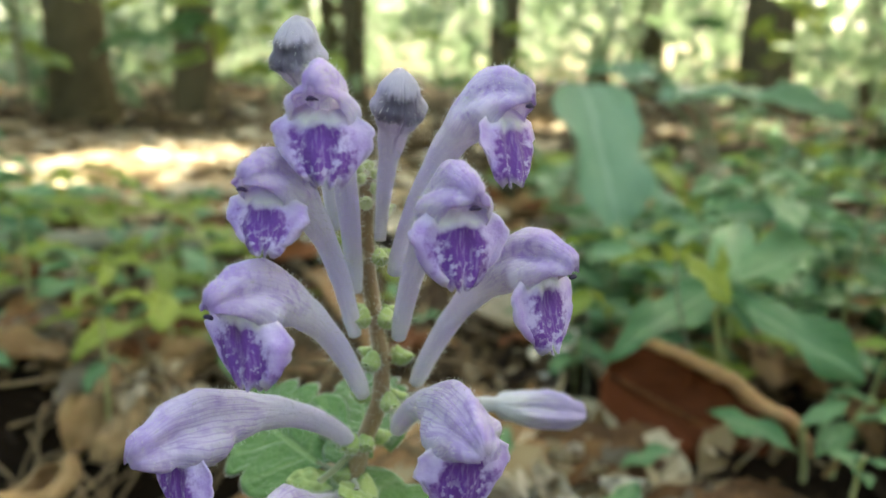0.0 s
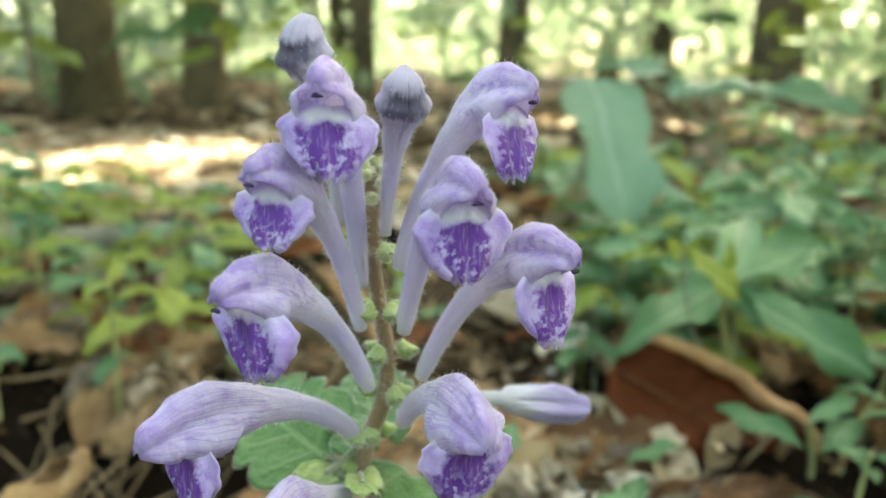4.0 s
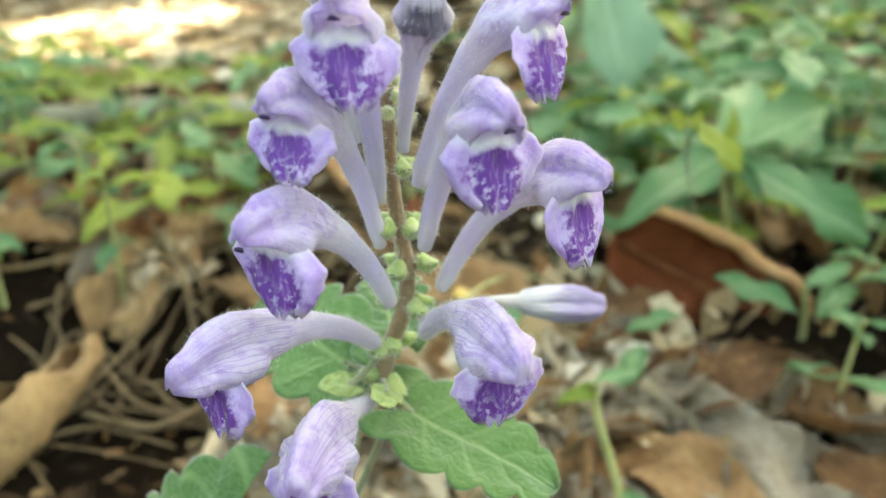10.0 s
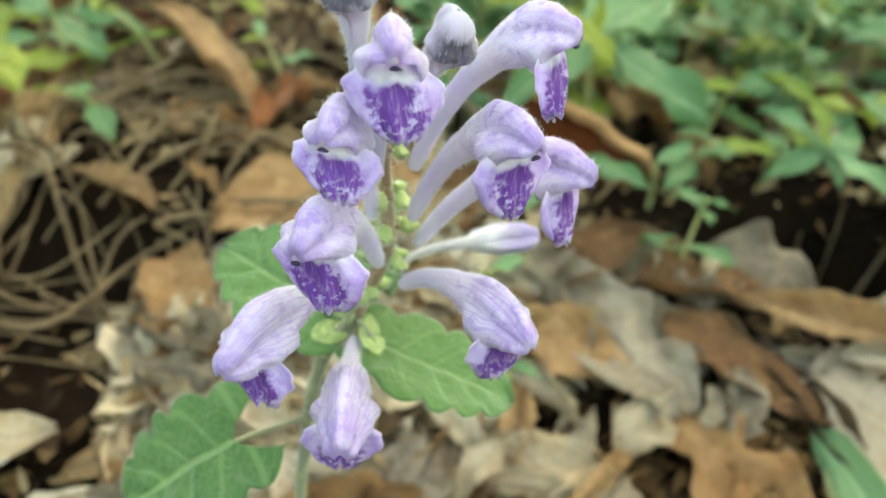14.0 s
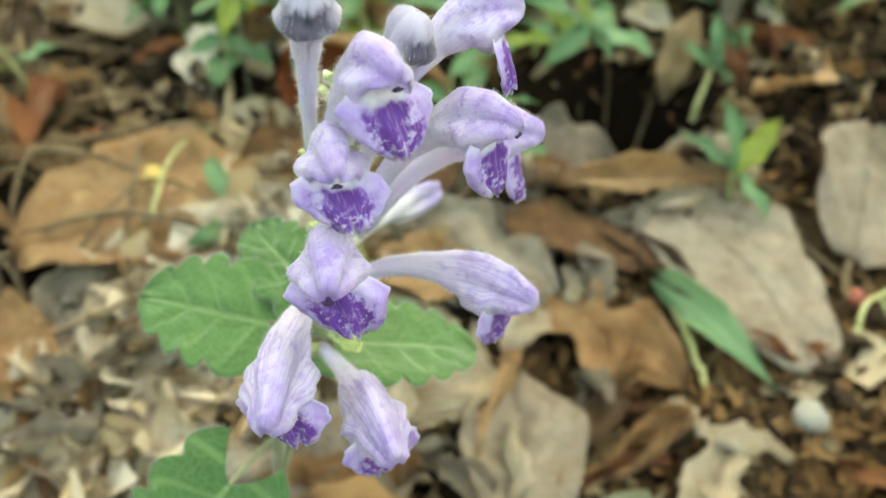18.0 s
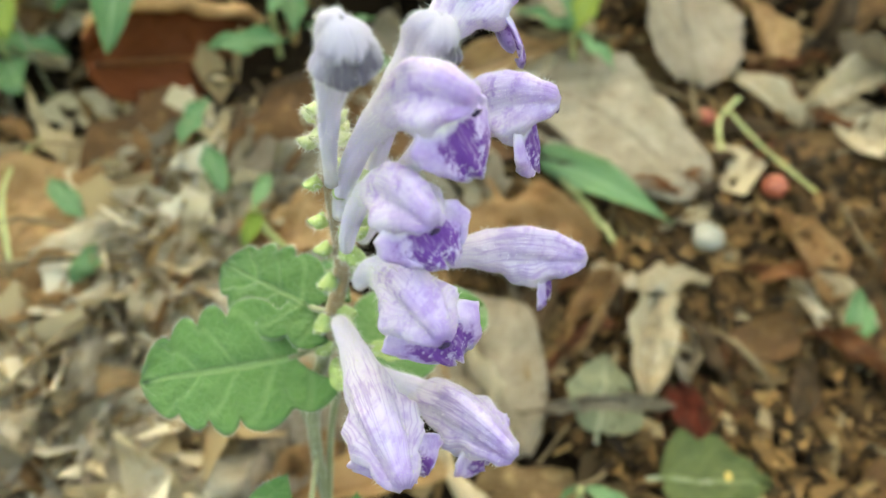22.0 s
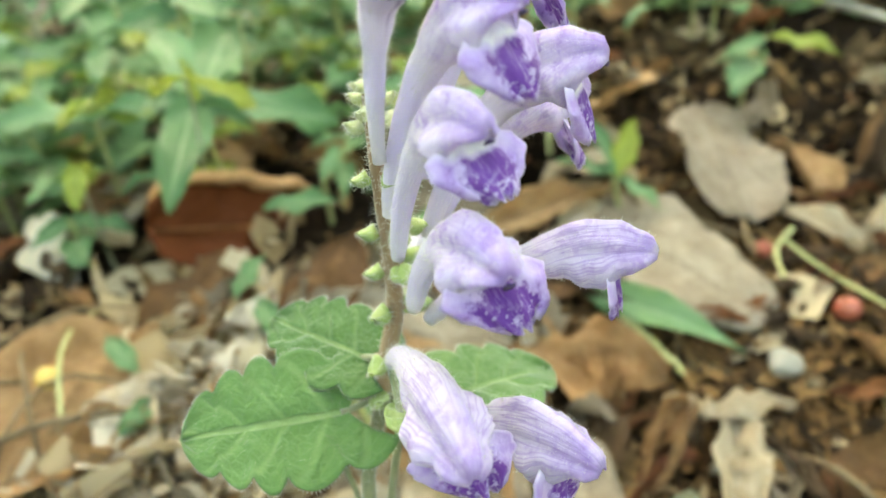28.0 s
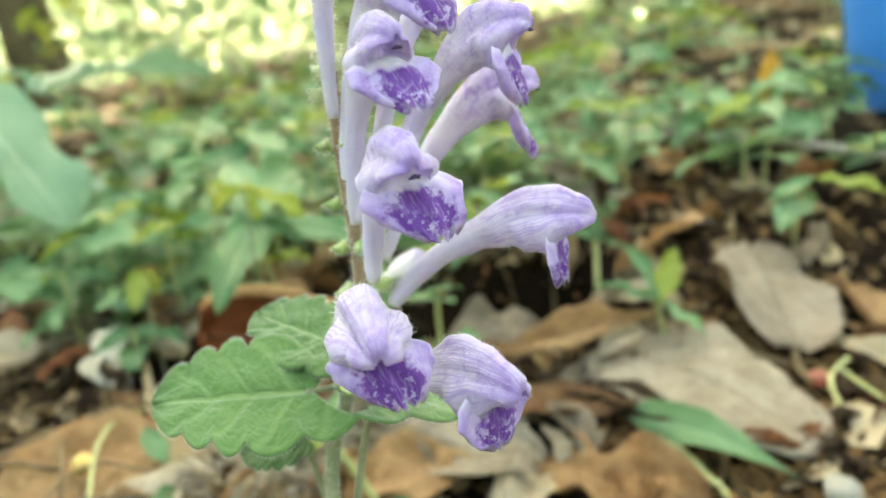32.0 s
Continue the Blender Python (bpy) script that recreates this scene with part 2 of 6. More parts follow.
def veined_leaf_material(name, dark, light, vein, rough=0.5, share=0.3, side=7.0, sheen=0.0, wear=None, rim=None):
    """A leaf: uv x runs from base to tip, uv y across from 0 to 1."""
    m, nt, b = graph(name)
    uv, s, a = uv_axes(nt)
    cu = math_node(nt, 'ABSOLUTE', math_node(nt, 'SUBTRACT', a, 0.5))
    rnd = nt.nodes.new("ShaderNodeObjectInfo").outputs["Random"]
    big = noise_tex(nt, 3.0, 4.0, uv)
    col = mix(nt, ramp(nt, math_node(nt, 'ADD', math_node(nt, 'MULTIPLY', rnd, 0.5), math_node(nt, 'MULTIPLY', big, 0.6)), [(0.25, 0.0), (0.8, 1.0)]), dark, light)
    run = math_node(nt, 'SUBTRACT', s, math_node(nt, 'MULTIPLY', cu, 0.55 if sheen else 0.75))
    fr = math_node(nt, 'ABSOLUTE', math_node(nt, 'SUBTRACT', math_node(nt, 'FRACT', math_node(nt, 'MULTIPLY', run, side)), 0.5))
    lateral = ramp(nt, fr, [(0.0, 1.0), (0.03, 0.7), (0.10, 0.0)])
    mid = ramp(nt, cu, [(0.0, 1.0), (0.022, 0.9), (0.035, 0.0)])
    if sheen:
        cell = node(nt, "ShaderNodeTexVoronoi")
        cell.feature = 'DISTANCE_TO_EDGE'
        cell.inputs["Scale"].default_value = 13.0
        nt.links.new(stretched(nt, uv, 1.15, 1.0), cell.inputs["Vector"])
        net = ramp(nt, cell.outputs["Distance"], [(0.0, 1.0), (0.05, 0.5), (0.12, 0.0)])
        lateral = math_node(nt, 'MAXIMUM', math_node(nt, 'MULTIPLY', ramp(nt, fr, [(0.0, 1.0), (0.05, 0.8), (0.13, 0.0)]), 1.3), math_node(nt, 'MULTIPLY', net, 0.6))
    vn = math_node(nt, 'MAXIMUM', mid, math_node(nt, 'MULTIPLY', lateral, 0.36))
    col = mix(nt, math_node(nt, 'MULTIPLY', vn, 0.7), col, vein)
    fine = noise_tex(nt, 45.0, 3.0, uv)
    col = mix(nt, math_node(nt, 'MULTIPLY', fine, 0.35), col, tuple(0.55 * c for c in dark))
    if wear:
        place = object_coords(nt)
        col = mix(nt, ramp(nt, noise_tex(nt, 5.0, 7.0, place, 0.65), [(0.44, 0.0), (0.62, 0.8)]), col, wear)
        col = mix(nt, ramp(nt, noise_tex(nt, 22.0, 5.0, place, 0.7), [(0.54, 0.0), (0.66, 0.6)]), col, tuple(0.4 * c for c in wear))
        col = mix(nt, ramp(nt, noise_tex(nt, 11.0, 5.0, place, 0.6), [(0.56, 0.0), (0.72, 0.5)]), col, tuple(min(0.8, 1.35 * c) for c in light))
    if rim:
        col = mix(nt, ramp(nt, math_node(nt, 'SUBTRACT', a, math_node(nt, 'MULTIPLY', big, 0.06)), [(0.90, 0.0), (0.94, 0.95)]), col, rim)
    nt.links.new(col, b.inputs["Base Color"])
    b.inputs["Roughness"].default_value = rough
    b.inputs["Specular IOR Level"].default_value = 0.25 if wear else 0.12 if rough >= 0.65 else 0.3
    b.inputs["Sheen Weight"].default_value = sheen
    h = math_node(nt, 'SUBTRACT', math_node(nt, 'MULTIPLY', fine, 0.4), math_node(nt, 'MULTIPLY', vn, 0.8))
    if wear:
        h = math_node(nt, 'ADD', h, math_node(nt, 'MULTIPLY', noise_tex(nt, 16.0, 5.0, place, 0.65), 2.0))
        bump(nt, b, h, 0.8, 0.0022)
    else: bump(nt, b, math_node(nt, 'ADD', h, math_node(nt, 'MULTIPLY', noise_tex(nt, 16.0, 3.0, uv), 0.9)), 0.6, 0.0009)
    thin(nt, b, col, share)
    return m


def plain_material(name, dark, light, scale, rough=0.8, bump_d=0.0, share=0.0, stretch=None, sheen=0.0, metal=0.0, strength=0.6):
    m, nt, b = graph(name)
    vec = object_coords(nt)
    if stretch: vec2 = stretched(nt, vec, *stretch)
    else: vec2 = vec
    n1, n2 = noise_tex(nt, scale, 6.0, vec2), noise_tex(nt, scale * 7, 4.0, vec2)
    rnd = nt.nodes.new("ShaderNodeObjectInfo").outputs["Random"]
    f = math_node(nt, 'ADD', math_node(nt, 'MULTIPLY', n1, 0.75), math_node(nt, 'ADD', math_node(nt, 'MULTIPLY', n2, 0.35), math_node(nt, 'MULTIPLY', rnd, 0.12)))
    col = mix(nt, ramp(nt, f, [(0.38, 0.0), (0.82, 1.0)]), dark, light)
    nt.links.new(col, b.inputs["Base Color"])
    b.inputs["Roughness"].default_value, b.inputs["Sheen Weight"].default_value, b.inputs["Metallic"].default_value = rough, sheen, metal
    if rough >= 0.8: b.inputs["Specular IOR Level"].default_value = 0.05
    if bump_d: bump(nt, b, f, strength, bump_d)
    if share: thin(nt, b, col, share)
    return m


def litter_material(name, stops, share=0.12, dirt=0.8):
    """Scattered bits: each island takes its own shade."""
    m, nt, b = graph(name)
    rnd = nt.nodes.new("ShaderNodeNewGeometry").outputs["Random Per Island"]
    col = ramp(nt, rnd, stops)
    n1 = noise_tex(nt, 60.0, 5.0, object_coords(nt))
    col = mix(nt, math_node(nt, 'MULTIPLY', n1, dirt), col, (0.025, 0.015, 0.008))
    nt.links.new(col, b.inputs["Base Color"])
    b.inputs["Roughness"].default_value = 0.8
    b.inputs["Specular IOR Level"].default_value = 0.12
    bump(nt, b, n1, 0.4, 0.001)
    thin(nt, b, col, share)
    return m


M_TUBE, M_FADED = petal_tube_material(), petal_tube_material("faded_lavender_petal", 0.5)
M_LIP, M_BUD = petal_lip_material(), shade_bud_material()
M_LEAF = veined_leaf_material("downy_green_leaf", (0.058, 0.155, 0.036), (0.125, 0.265, 0.075), (0.30, 0.44, 0.18), 0.6, 0.28, 4.0, 0.5)
M_STEM = plain_material("brown_green_stem", (0.21, 0.125, 0.065), (0.34, 0.23, 0.13), 160, 0.6, 0.00012, sheen=0.4)
M_STEM_LOW = plain_material("green_stem", (0.14, 0.165, 0.075), (0.26, 0.265, 0.15), 300, 0.6, 0.0003, sheen=0.5)
M_CALYX = plain_material("green_calyx", (0.24, 0.36, 0.10), (0.44, 0.54, 0.22), 500, 0.55, 0.0002, 0.25, sheen=0.3)
M_BUDS = plain_material("pale_green_buds", (0.42, 0.50, 0.20), (0.66, 0.70, 0.42), 500, 0.55, 0.0002, 0.25, sheen=0.3)
M_HAIR = plain_material("white_hair", (0.72, 0.72, 0.66), (0.85, 0.84, 0.8), 200, 0.5, share=0.4)
M_IVY = veined_leaf_material("glossy_green_leaf", (0.065, 0.165, 0.064), (0.205, 0.35, 0.165), (0.36, 0.48, 0.28), 0.32, 0.28, 8.0)
M_NEW = veined_leaf_material("young_yellow_green_leaf", (0.17, 0.25, 0.04), (0.34, 0.39, 0.075), (0.38, 0.46, 0.15), 0.4, 0.38, 8.0)
M_GREY = veined_leaf_material("olive_grey_leaf", (0.085, 0.105, 0.040), (0.15, 0.175, 0.075), (0.24, 0.26, 0.13), 0.7, 0.2, 6.0)
M_GREYLEAF = veined_leaf_material("grey_green_leaf", (0.19, 0.19, 0.115), (0.32, 0.325, 0.215), (0.42, 0.42, 0.29), 0.7, 0.2, 6.0)
M_TAN = veined_leaf_material("tan_dry_leaf", (0.18, 0.105, 0.048), (0.52, 0.36, 0.195), (0.28, 0.17, 0.085), 0.55, 0.2, 9.0, wear=(0.25, 0.15, 0.07))
M_PALE = veined_leaf_material("pale_grey_dry_leaf", (0.18, 0.14, 0.10), (0.40, 0.32, 0.245), (0.20, 0.155, 0.11), 0.6, 0.12, 9.0, wear=(0.20, 0.15, 0.10))
M_RUST = veined_leaf_material("rust_brown_dry_leaf", (0.15, 0.045, 0.018), (0.33, 0.13, 0.05), (0.42, 0.22, 0.10), 0.65, 0.15, 9.0, wear=(0.10, 0.035, 0.02))
# rust red darkened well below M_RUST: the shade of the leaf's inner side
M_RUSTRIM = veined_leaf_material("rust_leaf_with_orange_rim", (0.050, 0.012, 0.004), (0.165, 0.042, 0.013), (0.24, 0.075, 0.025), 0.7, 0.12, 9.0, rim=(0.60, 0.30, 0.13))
M_DARKRED = veined_leaf_material("dark_red_dry_leaf", (0.07, 0.010, 0.006), (0.20, 0.030, 0.014), (0.24, 0.06, 0.03), 0.5, 0.15, 9.0, wear=(0.05, 0.015, 0.008))
M_CREAM = veined_leaf_material("cream_dry_leaf", (0.44, 0.355, 0.24), (0.78, 0.68, 0.52), (0.44, 0.34, 0.22), 0.62, 0.2, 7.0, wear=(0.50, 0.37, 0.22))
M_AMBER = veined_leaf_material("amber_brown_dry_leaf", (0.16, 0.075, 0.030), (0.36, 0.20, 0.085), (0.20, 0.10, 0.05), 0.68, 0.15, 9.0, wear=(0.10, 0.05, 0.025))
M_DRY = veined_leaf_material("orange_tan_dry_leaf", (0.22, 0.10, 0.038), (0.66, 0.42, 0.215), (0.40, 0.22, 0.10), 0.5, 0.24, 10.0, wear=(0.30, 0.15, 0.06))
M_BEIGE = veined_leaf_material("grey_beige_dry_leaf", (0.22, 0.175, 0.125), (0.43, 0.355, 0.27), (0.22, 0.17, 0.115), 0.6, 0.12, 9.0, wear=(0.22, 0.165, 0.11))
M_BROWN = veined_leaf_material("dark_brown_dry_leaf", (0.032, 0.018, 0.009), (0.13, 0.072, 0.033), (0.12, 0.075, 0.04), 0.7, 0.08, 9.0, wear=(0.06, 0.04, 0.025))
# near-black: the shade in the litter's gaps is put into the soil colour
M_SOIL = plain_material("shaded_forest_soil", (0.003, 0.002, 0.0012), (0.012, 0.007, 0.0035), 22, 0.9, 0.006)
# crumb browns; the near-black lower stops paint the shade between leaves
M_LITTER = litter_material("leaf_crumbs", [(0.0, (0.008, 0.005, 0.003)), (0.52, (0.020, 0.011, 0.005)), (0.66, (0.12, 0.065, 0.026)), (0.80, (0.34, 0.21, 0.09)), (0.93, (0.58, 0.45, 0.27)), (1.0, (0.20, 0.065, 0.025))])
# paler copy of M_LITTER: sunlight on the farther litter is put into the colour
M_FARLITTER = litter_material("sunlit_tone_litter", [(0.0, (0.05, 0.032, 0.016)), (0.45, (0.18, 0.12, 0.06)), (0.8, (0.38, 0.28, 0.16)), (1.0, (0.62, 0.52, 0.36))], 0.1, 0.5)
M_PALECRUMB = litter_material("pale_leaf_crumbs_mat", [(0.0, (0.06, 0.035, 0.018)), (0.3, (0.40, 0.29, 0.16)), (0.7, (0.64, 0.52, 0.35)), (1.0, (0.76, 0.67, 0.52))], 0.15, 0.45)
M_SOILCRUMB = litter_material("brown_soil_crumbs", [(0.0, (0.010, 0.006, 0.003)), (0.5, (0.085, 0.045, 0.018)), (0.8, (0.21, 0.115, 0.045)), (1.0, (0.36, 0.22, 0.10))], 0.05, 0.5)
M_TWIG = plain_material("dry_twig", (0.055, 0.036, 0.021), (0.24, 0.175, 0.105), 80, 0.8, 0.0008)
M_GREYWOOD = plain_material("weathered_wood", (0.20, 0.18, 0.15), (0.42, 0.39, 0.33), 40, 0.85, 0.002)
M_MOSSY = plain_material("mossy_log_bark", (0.15, 0.145, 0.11), (0.42, 0.40, 0.32), 40, 0.9, 0.003)
M_BARK = plain_material("rough_bark", (0.034, 0.027, 0.014), (0.145, 0.115, 0.062), 9, 0.9, 0.03, stretch=(2.0, 0.6), strength=0.9)
M_STONE = plain_material("pale_stone", (0.24, 0.225, 0.185), (0.43, 0.405, 0.345), 120, 0.7, 0.0008)
M_RED = plain_material("red_berry_skin", (0.22, 0.042, 0.024), (0.33, 0.085, 0.048), 150, 0.35)
M_YELLOW = plain_material("yellow_berry_skin", (0.42, 0.27, 0.05), (0.55, 0.38, 0.11), 150, 0.4)
M_STRAW = plain_material("yellow_green_straw", (0.28, 0.30, 0.11), (0.44, 0.44, 0.21), 150, 0.5, 0.0003)
M_BLUE = plain_material("blue_plastic", (0.02, 0.20, 0.66), (0.035, 0.27, 0.76), 8, 0.4)
M_BROAD = veined_leaf_material("broad_blue_green_leaf", (0.12, 0.235, 0.14), (0.235, 0.385, 0.25), (0.36, 0.50, 0.36), 0.32, 0.4, 10.0)
M_CROWN = litter_material("tree_foliage", [(0.0, (0.16, 0.235, 0.115)), (0.5, (0.275, 0.36, 0.20)), (1.0, (0.46, 0.50, 0.35))], 0.55, 0.1)
M_PETAL_WHITE = plain_material("cream_petal", (0.62, 0.55, 0.42), (0.74, 0.68, 0.55), 60, 0.6, 0.0004, 0.25)
def wilted_material():
    m, nt, b = graph("withered_white_petal")
    uv, s, _ = uv_axes(nt)
    crease = noise_tex(nt, 8.0, 4.0, stretched(nt, uv, 1.0, 3.5))
    col = ramp(nt, math_node(nt, 'ADD', s, math_node(nt, 'MULTIPLY', math_node(nt, 'SUBTRACT', crease, 0.5), 0.4)), [(0.0, (0.86, 0.86, 0.84)), (0.62, (0.84, 0.83, 0.89)), (0.84, (0.56, 0.47, 0.78)), (1.0, (0.60, 0.52, 0.80))])
    nt.links.new(col, b.inputs["Base Color"])
    b.inputs["Roughness"].default_value = 0.6
    bump(nt, b, crease, 0.9, 0.0012)
    thin(nt, b, col, 0.4)
    return m


M_WILT = wilted_material()
# dark violet for the painted shade under the hoods and for grit
M_DARKSPOT = plain_material("dark_violet_spot", (0.012, 0.004, 0.03), (0.04, 0.015, 0.075), 400, 0.6)
M_ORANGE = veined_leaf_material("orange_leaf", (0.45, 0.20, 0.02), (0.60, 0.32, 0.04), (0.5, 0.3, 0.08), 0.5, 0.3, 8.0)
M_ORANGETAN = plain_material("orange_tan_leaf_rim", (0.38, 0.18, 0.075), (0.66, 0.39, 0.19), 12, 0.7, 0.004)

# ---- small builders ----
MM = 0.001
rng = random.Random(7)


def part(name, bm, material, parent=None, label="", smooth=True, matrix=None):
    """Links a bmesh (or mesh) as one mesh object, under a thing where one is given."""
    if isinstance(bm, bpy.types.Mesh):
        me = bm
    else:
        me = bpy.data.meshes.new(name)
        bm.normal_update()
        bm.to_mesh(me)
        bm.free()
        if smooth:
            me.polygons.foreach_set("use_smooth", [True] * len(me.polygons))
        me.materials.append(material)
    ob = new(name, me)
    if parent is not None:
        ob.parent = parent
        ob.matrix_parent_inverse = parent.matrix_basis.inverted() if parent.parent is None else Matrix.Identity(4)
    if matrix is not None: ob.matrix_basis = matrix
    if label: ob["label"] = label
    return ob


def thing(name, at, label, category, group="", kind=""):
    ob = new(name)
    ob.empty_display_size = 0.01
    ob.matrix_basis = Matrix.Translation(at)
    return tagged(ob, label, category, group, kind)


def grid(bm, rows, uvs=None, close=False):
    """A sheet of quads through rows of points; uvs: the same shape."""
    layer = bm.loops.layers.uv.verify()
    vs = [[bm.verts.new(p) for p in row] for row in rows]
    n = len(rows[0])
    for i in range(len(rows) - 1):
        for j in range(n if close else n - 1):
            k = (j + 1) % n
            try: f = bm.faces.new((vs[i][j], vs[i + 1][j], vs[i + 1][k], vs[i][k]))
            except ValueError: continue
            if uvs:
                uvk = uvs[i][j + 1] if j + 1 < len(uvs[i]) else uvs[i][0]
                uvk2 = uvs[i + 1][j + 1] if j + 1 < len(uvs[i + 1]) else uvs[i + 1][0]
                for lp, w in zip(f.loops, (uvs[i][j], uvs[i + 1][j], uvk2, uvk)): lp[layer].uv = w
    return vs


def frame_along(pts, i, hint=Vector((0, 0, 1))):
    t = (pts[min(i + 1, len(pts) - 1)] - pts[max(i - 1, 0)]).normalized()
    s = t.cross(hint)
    if s.length < 1e-4: s = t.cross(Vector((1, 0, 0)))
    s.normalize()
    return t, s, s.cross(t)


def tube(bm, pts, radii, sides=8, hint=Vector((0, 0, 1)), cap=True):
    pts = [Vector(p) for p in pts]
    rows, uvs = [], []
    for i, p in enumerate(pts):
        t, s, n = frame_along(pts, i, hint)
        r = radii[i] if hasattr(radii, "__len__") else radii
        rows.append([p + (s * math.cos(a) + n * math.sin(a)) * r for a in (2 * math.pi * k / sides for k in range(sides))])
        uvs.append([(i / (len(pts) - 1), k / sides) for k in range(sides + 1)])
    vs = grid(bm, rows, uvs, True)
    if cap:
        bm.faces.new(vs[0][::-1])
        bm.faces.new(vs[-1])


def bezier(p0, p1, p2, p3, n):
    out = []
    for i in range(n + 1):
        t = i / n
        out.append(p0 * (1 - t) ** 3 + p1 * (3 * t * (1 - t) ** 2) + p2 * (3 * t * t * (1 - t)) + p3 * t ** 3)
    return out


def smooth_path(points, per=6):
    """A curve through points (Catmull-Rom)."""
    q = [Vector(p) for p in points]
    q = [q[0] * 2 - q[1]] + q + [q[-1] * 2 - q[-2]]
    out = []
    for i in range(1, len(q) - 2):
        for k in range(per):
            t = k / per
            a, b, c, d = q[i - 1:i + 3]
            out.append(0.5 * (2 * b + (c - a) * t + (2 * a - 5 * b + 4 * c - d) * t * t + (3 * b - a - 3 * c + d) * t ** 3))
    return out + [q[-2]]


def lerp_at(stops, x):
    for (a, va), (b, vb) in zip(stops, stops[1:]):
        if x <= b:
            k = max(0.0, (x - a) / (b - a))
            k = k * k * (3 - 2 * k)
            return va + (vb - va) * k
    return stops[-1][1]


def hairs(points, length, radius, seed):
    """Fine straight hairs, each a thin three-sided spike on (place, way)."""
    r = random.Random(seed)
    verts, faces = [], []
    for p, w in points:
        w = (w + Vector((r.gauss(0, .3), r.gauss(0, .3), r.gauss(0, .3)))).normalized()
        s = w.orthogonal().normalized()
        n = w.cross(s)
        k = len(verts)
        L = length * r.uniform(0.5, 1.25)
        verts += [p + s * radius, p - (s * .5 - n * .87) * radius, p - (s * .5 + n * .87) * radius, p + w * L]
        faces += [(k, k + 1, k + 3), (k + 1, k + 2, k + 3), (k + 2, k, k + 3)]
    me = bpy.data.meshes.new("hairs")
    me.from_pydata([tuple(v) for v in verts], [], faces)
    me.materials.append(M_HAIR)
    return me


# ---- ground ----
def step(a, b, x):
    k = min(1.0, max(0.0, (x - a) / (b - a)))
    return k * k * (3 - 2 * k)


def ground_z(x, y):
    d = 0.95 * y + 0.25 * x
    z = 0.004 + 0.012 * step(0.0, 0.10, d) + 0.030 * step(0.11, 0.25, d)
    far = math.hypot(x, y)
    fade = step(0.5, 1.5, far)
    z += fade * (0.02 * noise.noise((x * 1.3, y * 1.3, 0)) + 0.05 * step(2, 9, far) * noise.noise((x * .3, y * .3, 4)))
    z += 0.0035 * noise.noise((x * 25, y * 25, 2)) * (1 - fade)
    z -= 0.020 * math.exp(-(((x + 0.100) / 0.075) ** 2 + ((y - 0.222) / 0.034) ** 2) ** 2)
    z -= 0.090 * math.exp(-(((x - 0.186) / 0.046) ** 2 + ((y - 0.208) / 0.034) ** 2) ** 3)
    return z


def build_ground():
    bm = bmesh.new()
    def axis(n, near, far):
        return [math.copysign(near * abs(k) + (far - near * n) * max(0, (abs(k) / n - 0.45) / 0.55) ** 5, k) for k in range(-n, n + 1)]
    xs, ys = axis(70, 0.012, 400.0), axis(70, 0.012, 400.0)
    rows = [[Vector((x + 0.1, y + 0.2, ground_z(x + 0.1, y + 0.2))) for y in ys] for x in xs]
    grid(bm, rows)
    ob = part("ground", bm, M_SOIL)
    return tagged(ob, "forest soil under dry leaf litter, gap shade put into its near-black colour", "ground", kind="structure")


build_ground()


# ---- the skullcap plant ----
NODES = {"apex": (-8, 82.5, 166), "n4": (-7.8, 83.6, 156.5), "n3": (-6.9, 84.8, 149), "n2": (-6.2, 85.8, 143.5),
         "n1": (-6.5, 86.5, 138), "n0": (-8.4, 87.5, 132), "leaf": (-9.8, 88.8, 126), "low": (-16.7, 89.2, 105), "base": (-21.5, 89.5, 12)}
V = lambda p: Vector(p) * MM
plant = thing("flowering_skullcap", (-0.0225, 0.0885, ground_z(-0.0225, 0.0885)), "downy skullcap plant with lavender two-lipped flowers rising from leaf litter", "flowering plant")
stem_pts = smooth_path([V(NODES[k]) for k in ("leaf", "n0", "n1", "n2", "n3", "n4", "apex")], 7)
bm = bmesh.new()
tube(bm, stem_pts, [1.22 * MM - 0.44 * MM * i / (len(stem_pts) - 1) for i in range(len(stem_pts))], 10)
stem = part("stem", bm, M_STEM, plant, "hairy reddish-brown upper stem")
low_pts = smooth_path([V(NODES[k]) for k in ("base", "low", "leaf")], 10)
bm = bmesh.new()
tube(bm, low_pts, [1.05 * MM - 0.17 * MM * i / (len(low_pts) - 1) for i in range(len(low_pts))], 10)
part("lower_stem", bm, M_STEM_LOW, plant, "pale green lower stem")


def stem_fuzz(pts, radius, count, seed, length=0.9 * MM):
    r = random.Random(seed)
    out = []
    for _ in range(count):
        i = r.randrange(1, len(pts) - 1)
        t, s, n = frame_along(pts, i)
        a = r.uniform(0, 2 * math.pi)
        w = s * math.cos(a) + n * math.sin(a)
        out.append((pts[i] + (pts[i + 1] - pts[i]) * r.random() + w * radius * 0.9, w))
    return hairs(out, length, 0.019 * MM, seed)


part("hairs", stem_fuzz(stem_pts, 0.95 * MM, 1000, 3), None, plant, "fine white hairs")
part("hairs", stem_fuzz(low_pts[8:], 0.95 * MM, 1100, 4, 0.7 * MM), None, plant, "fine white hairs")

HALF = [(0.0, 180), (0.62, 180), (0.70, 160), (0.80, 146), (0.88, 122), (0.95, 104), (1.0, 92)]


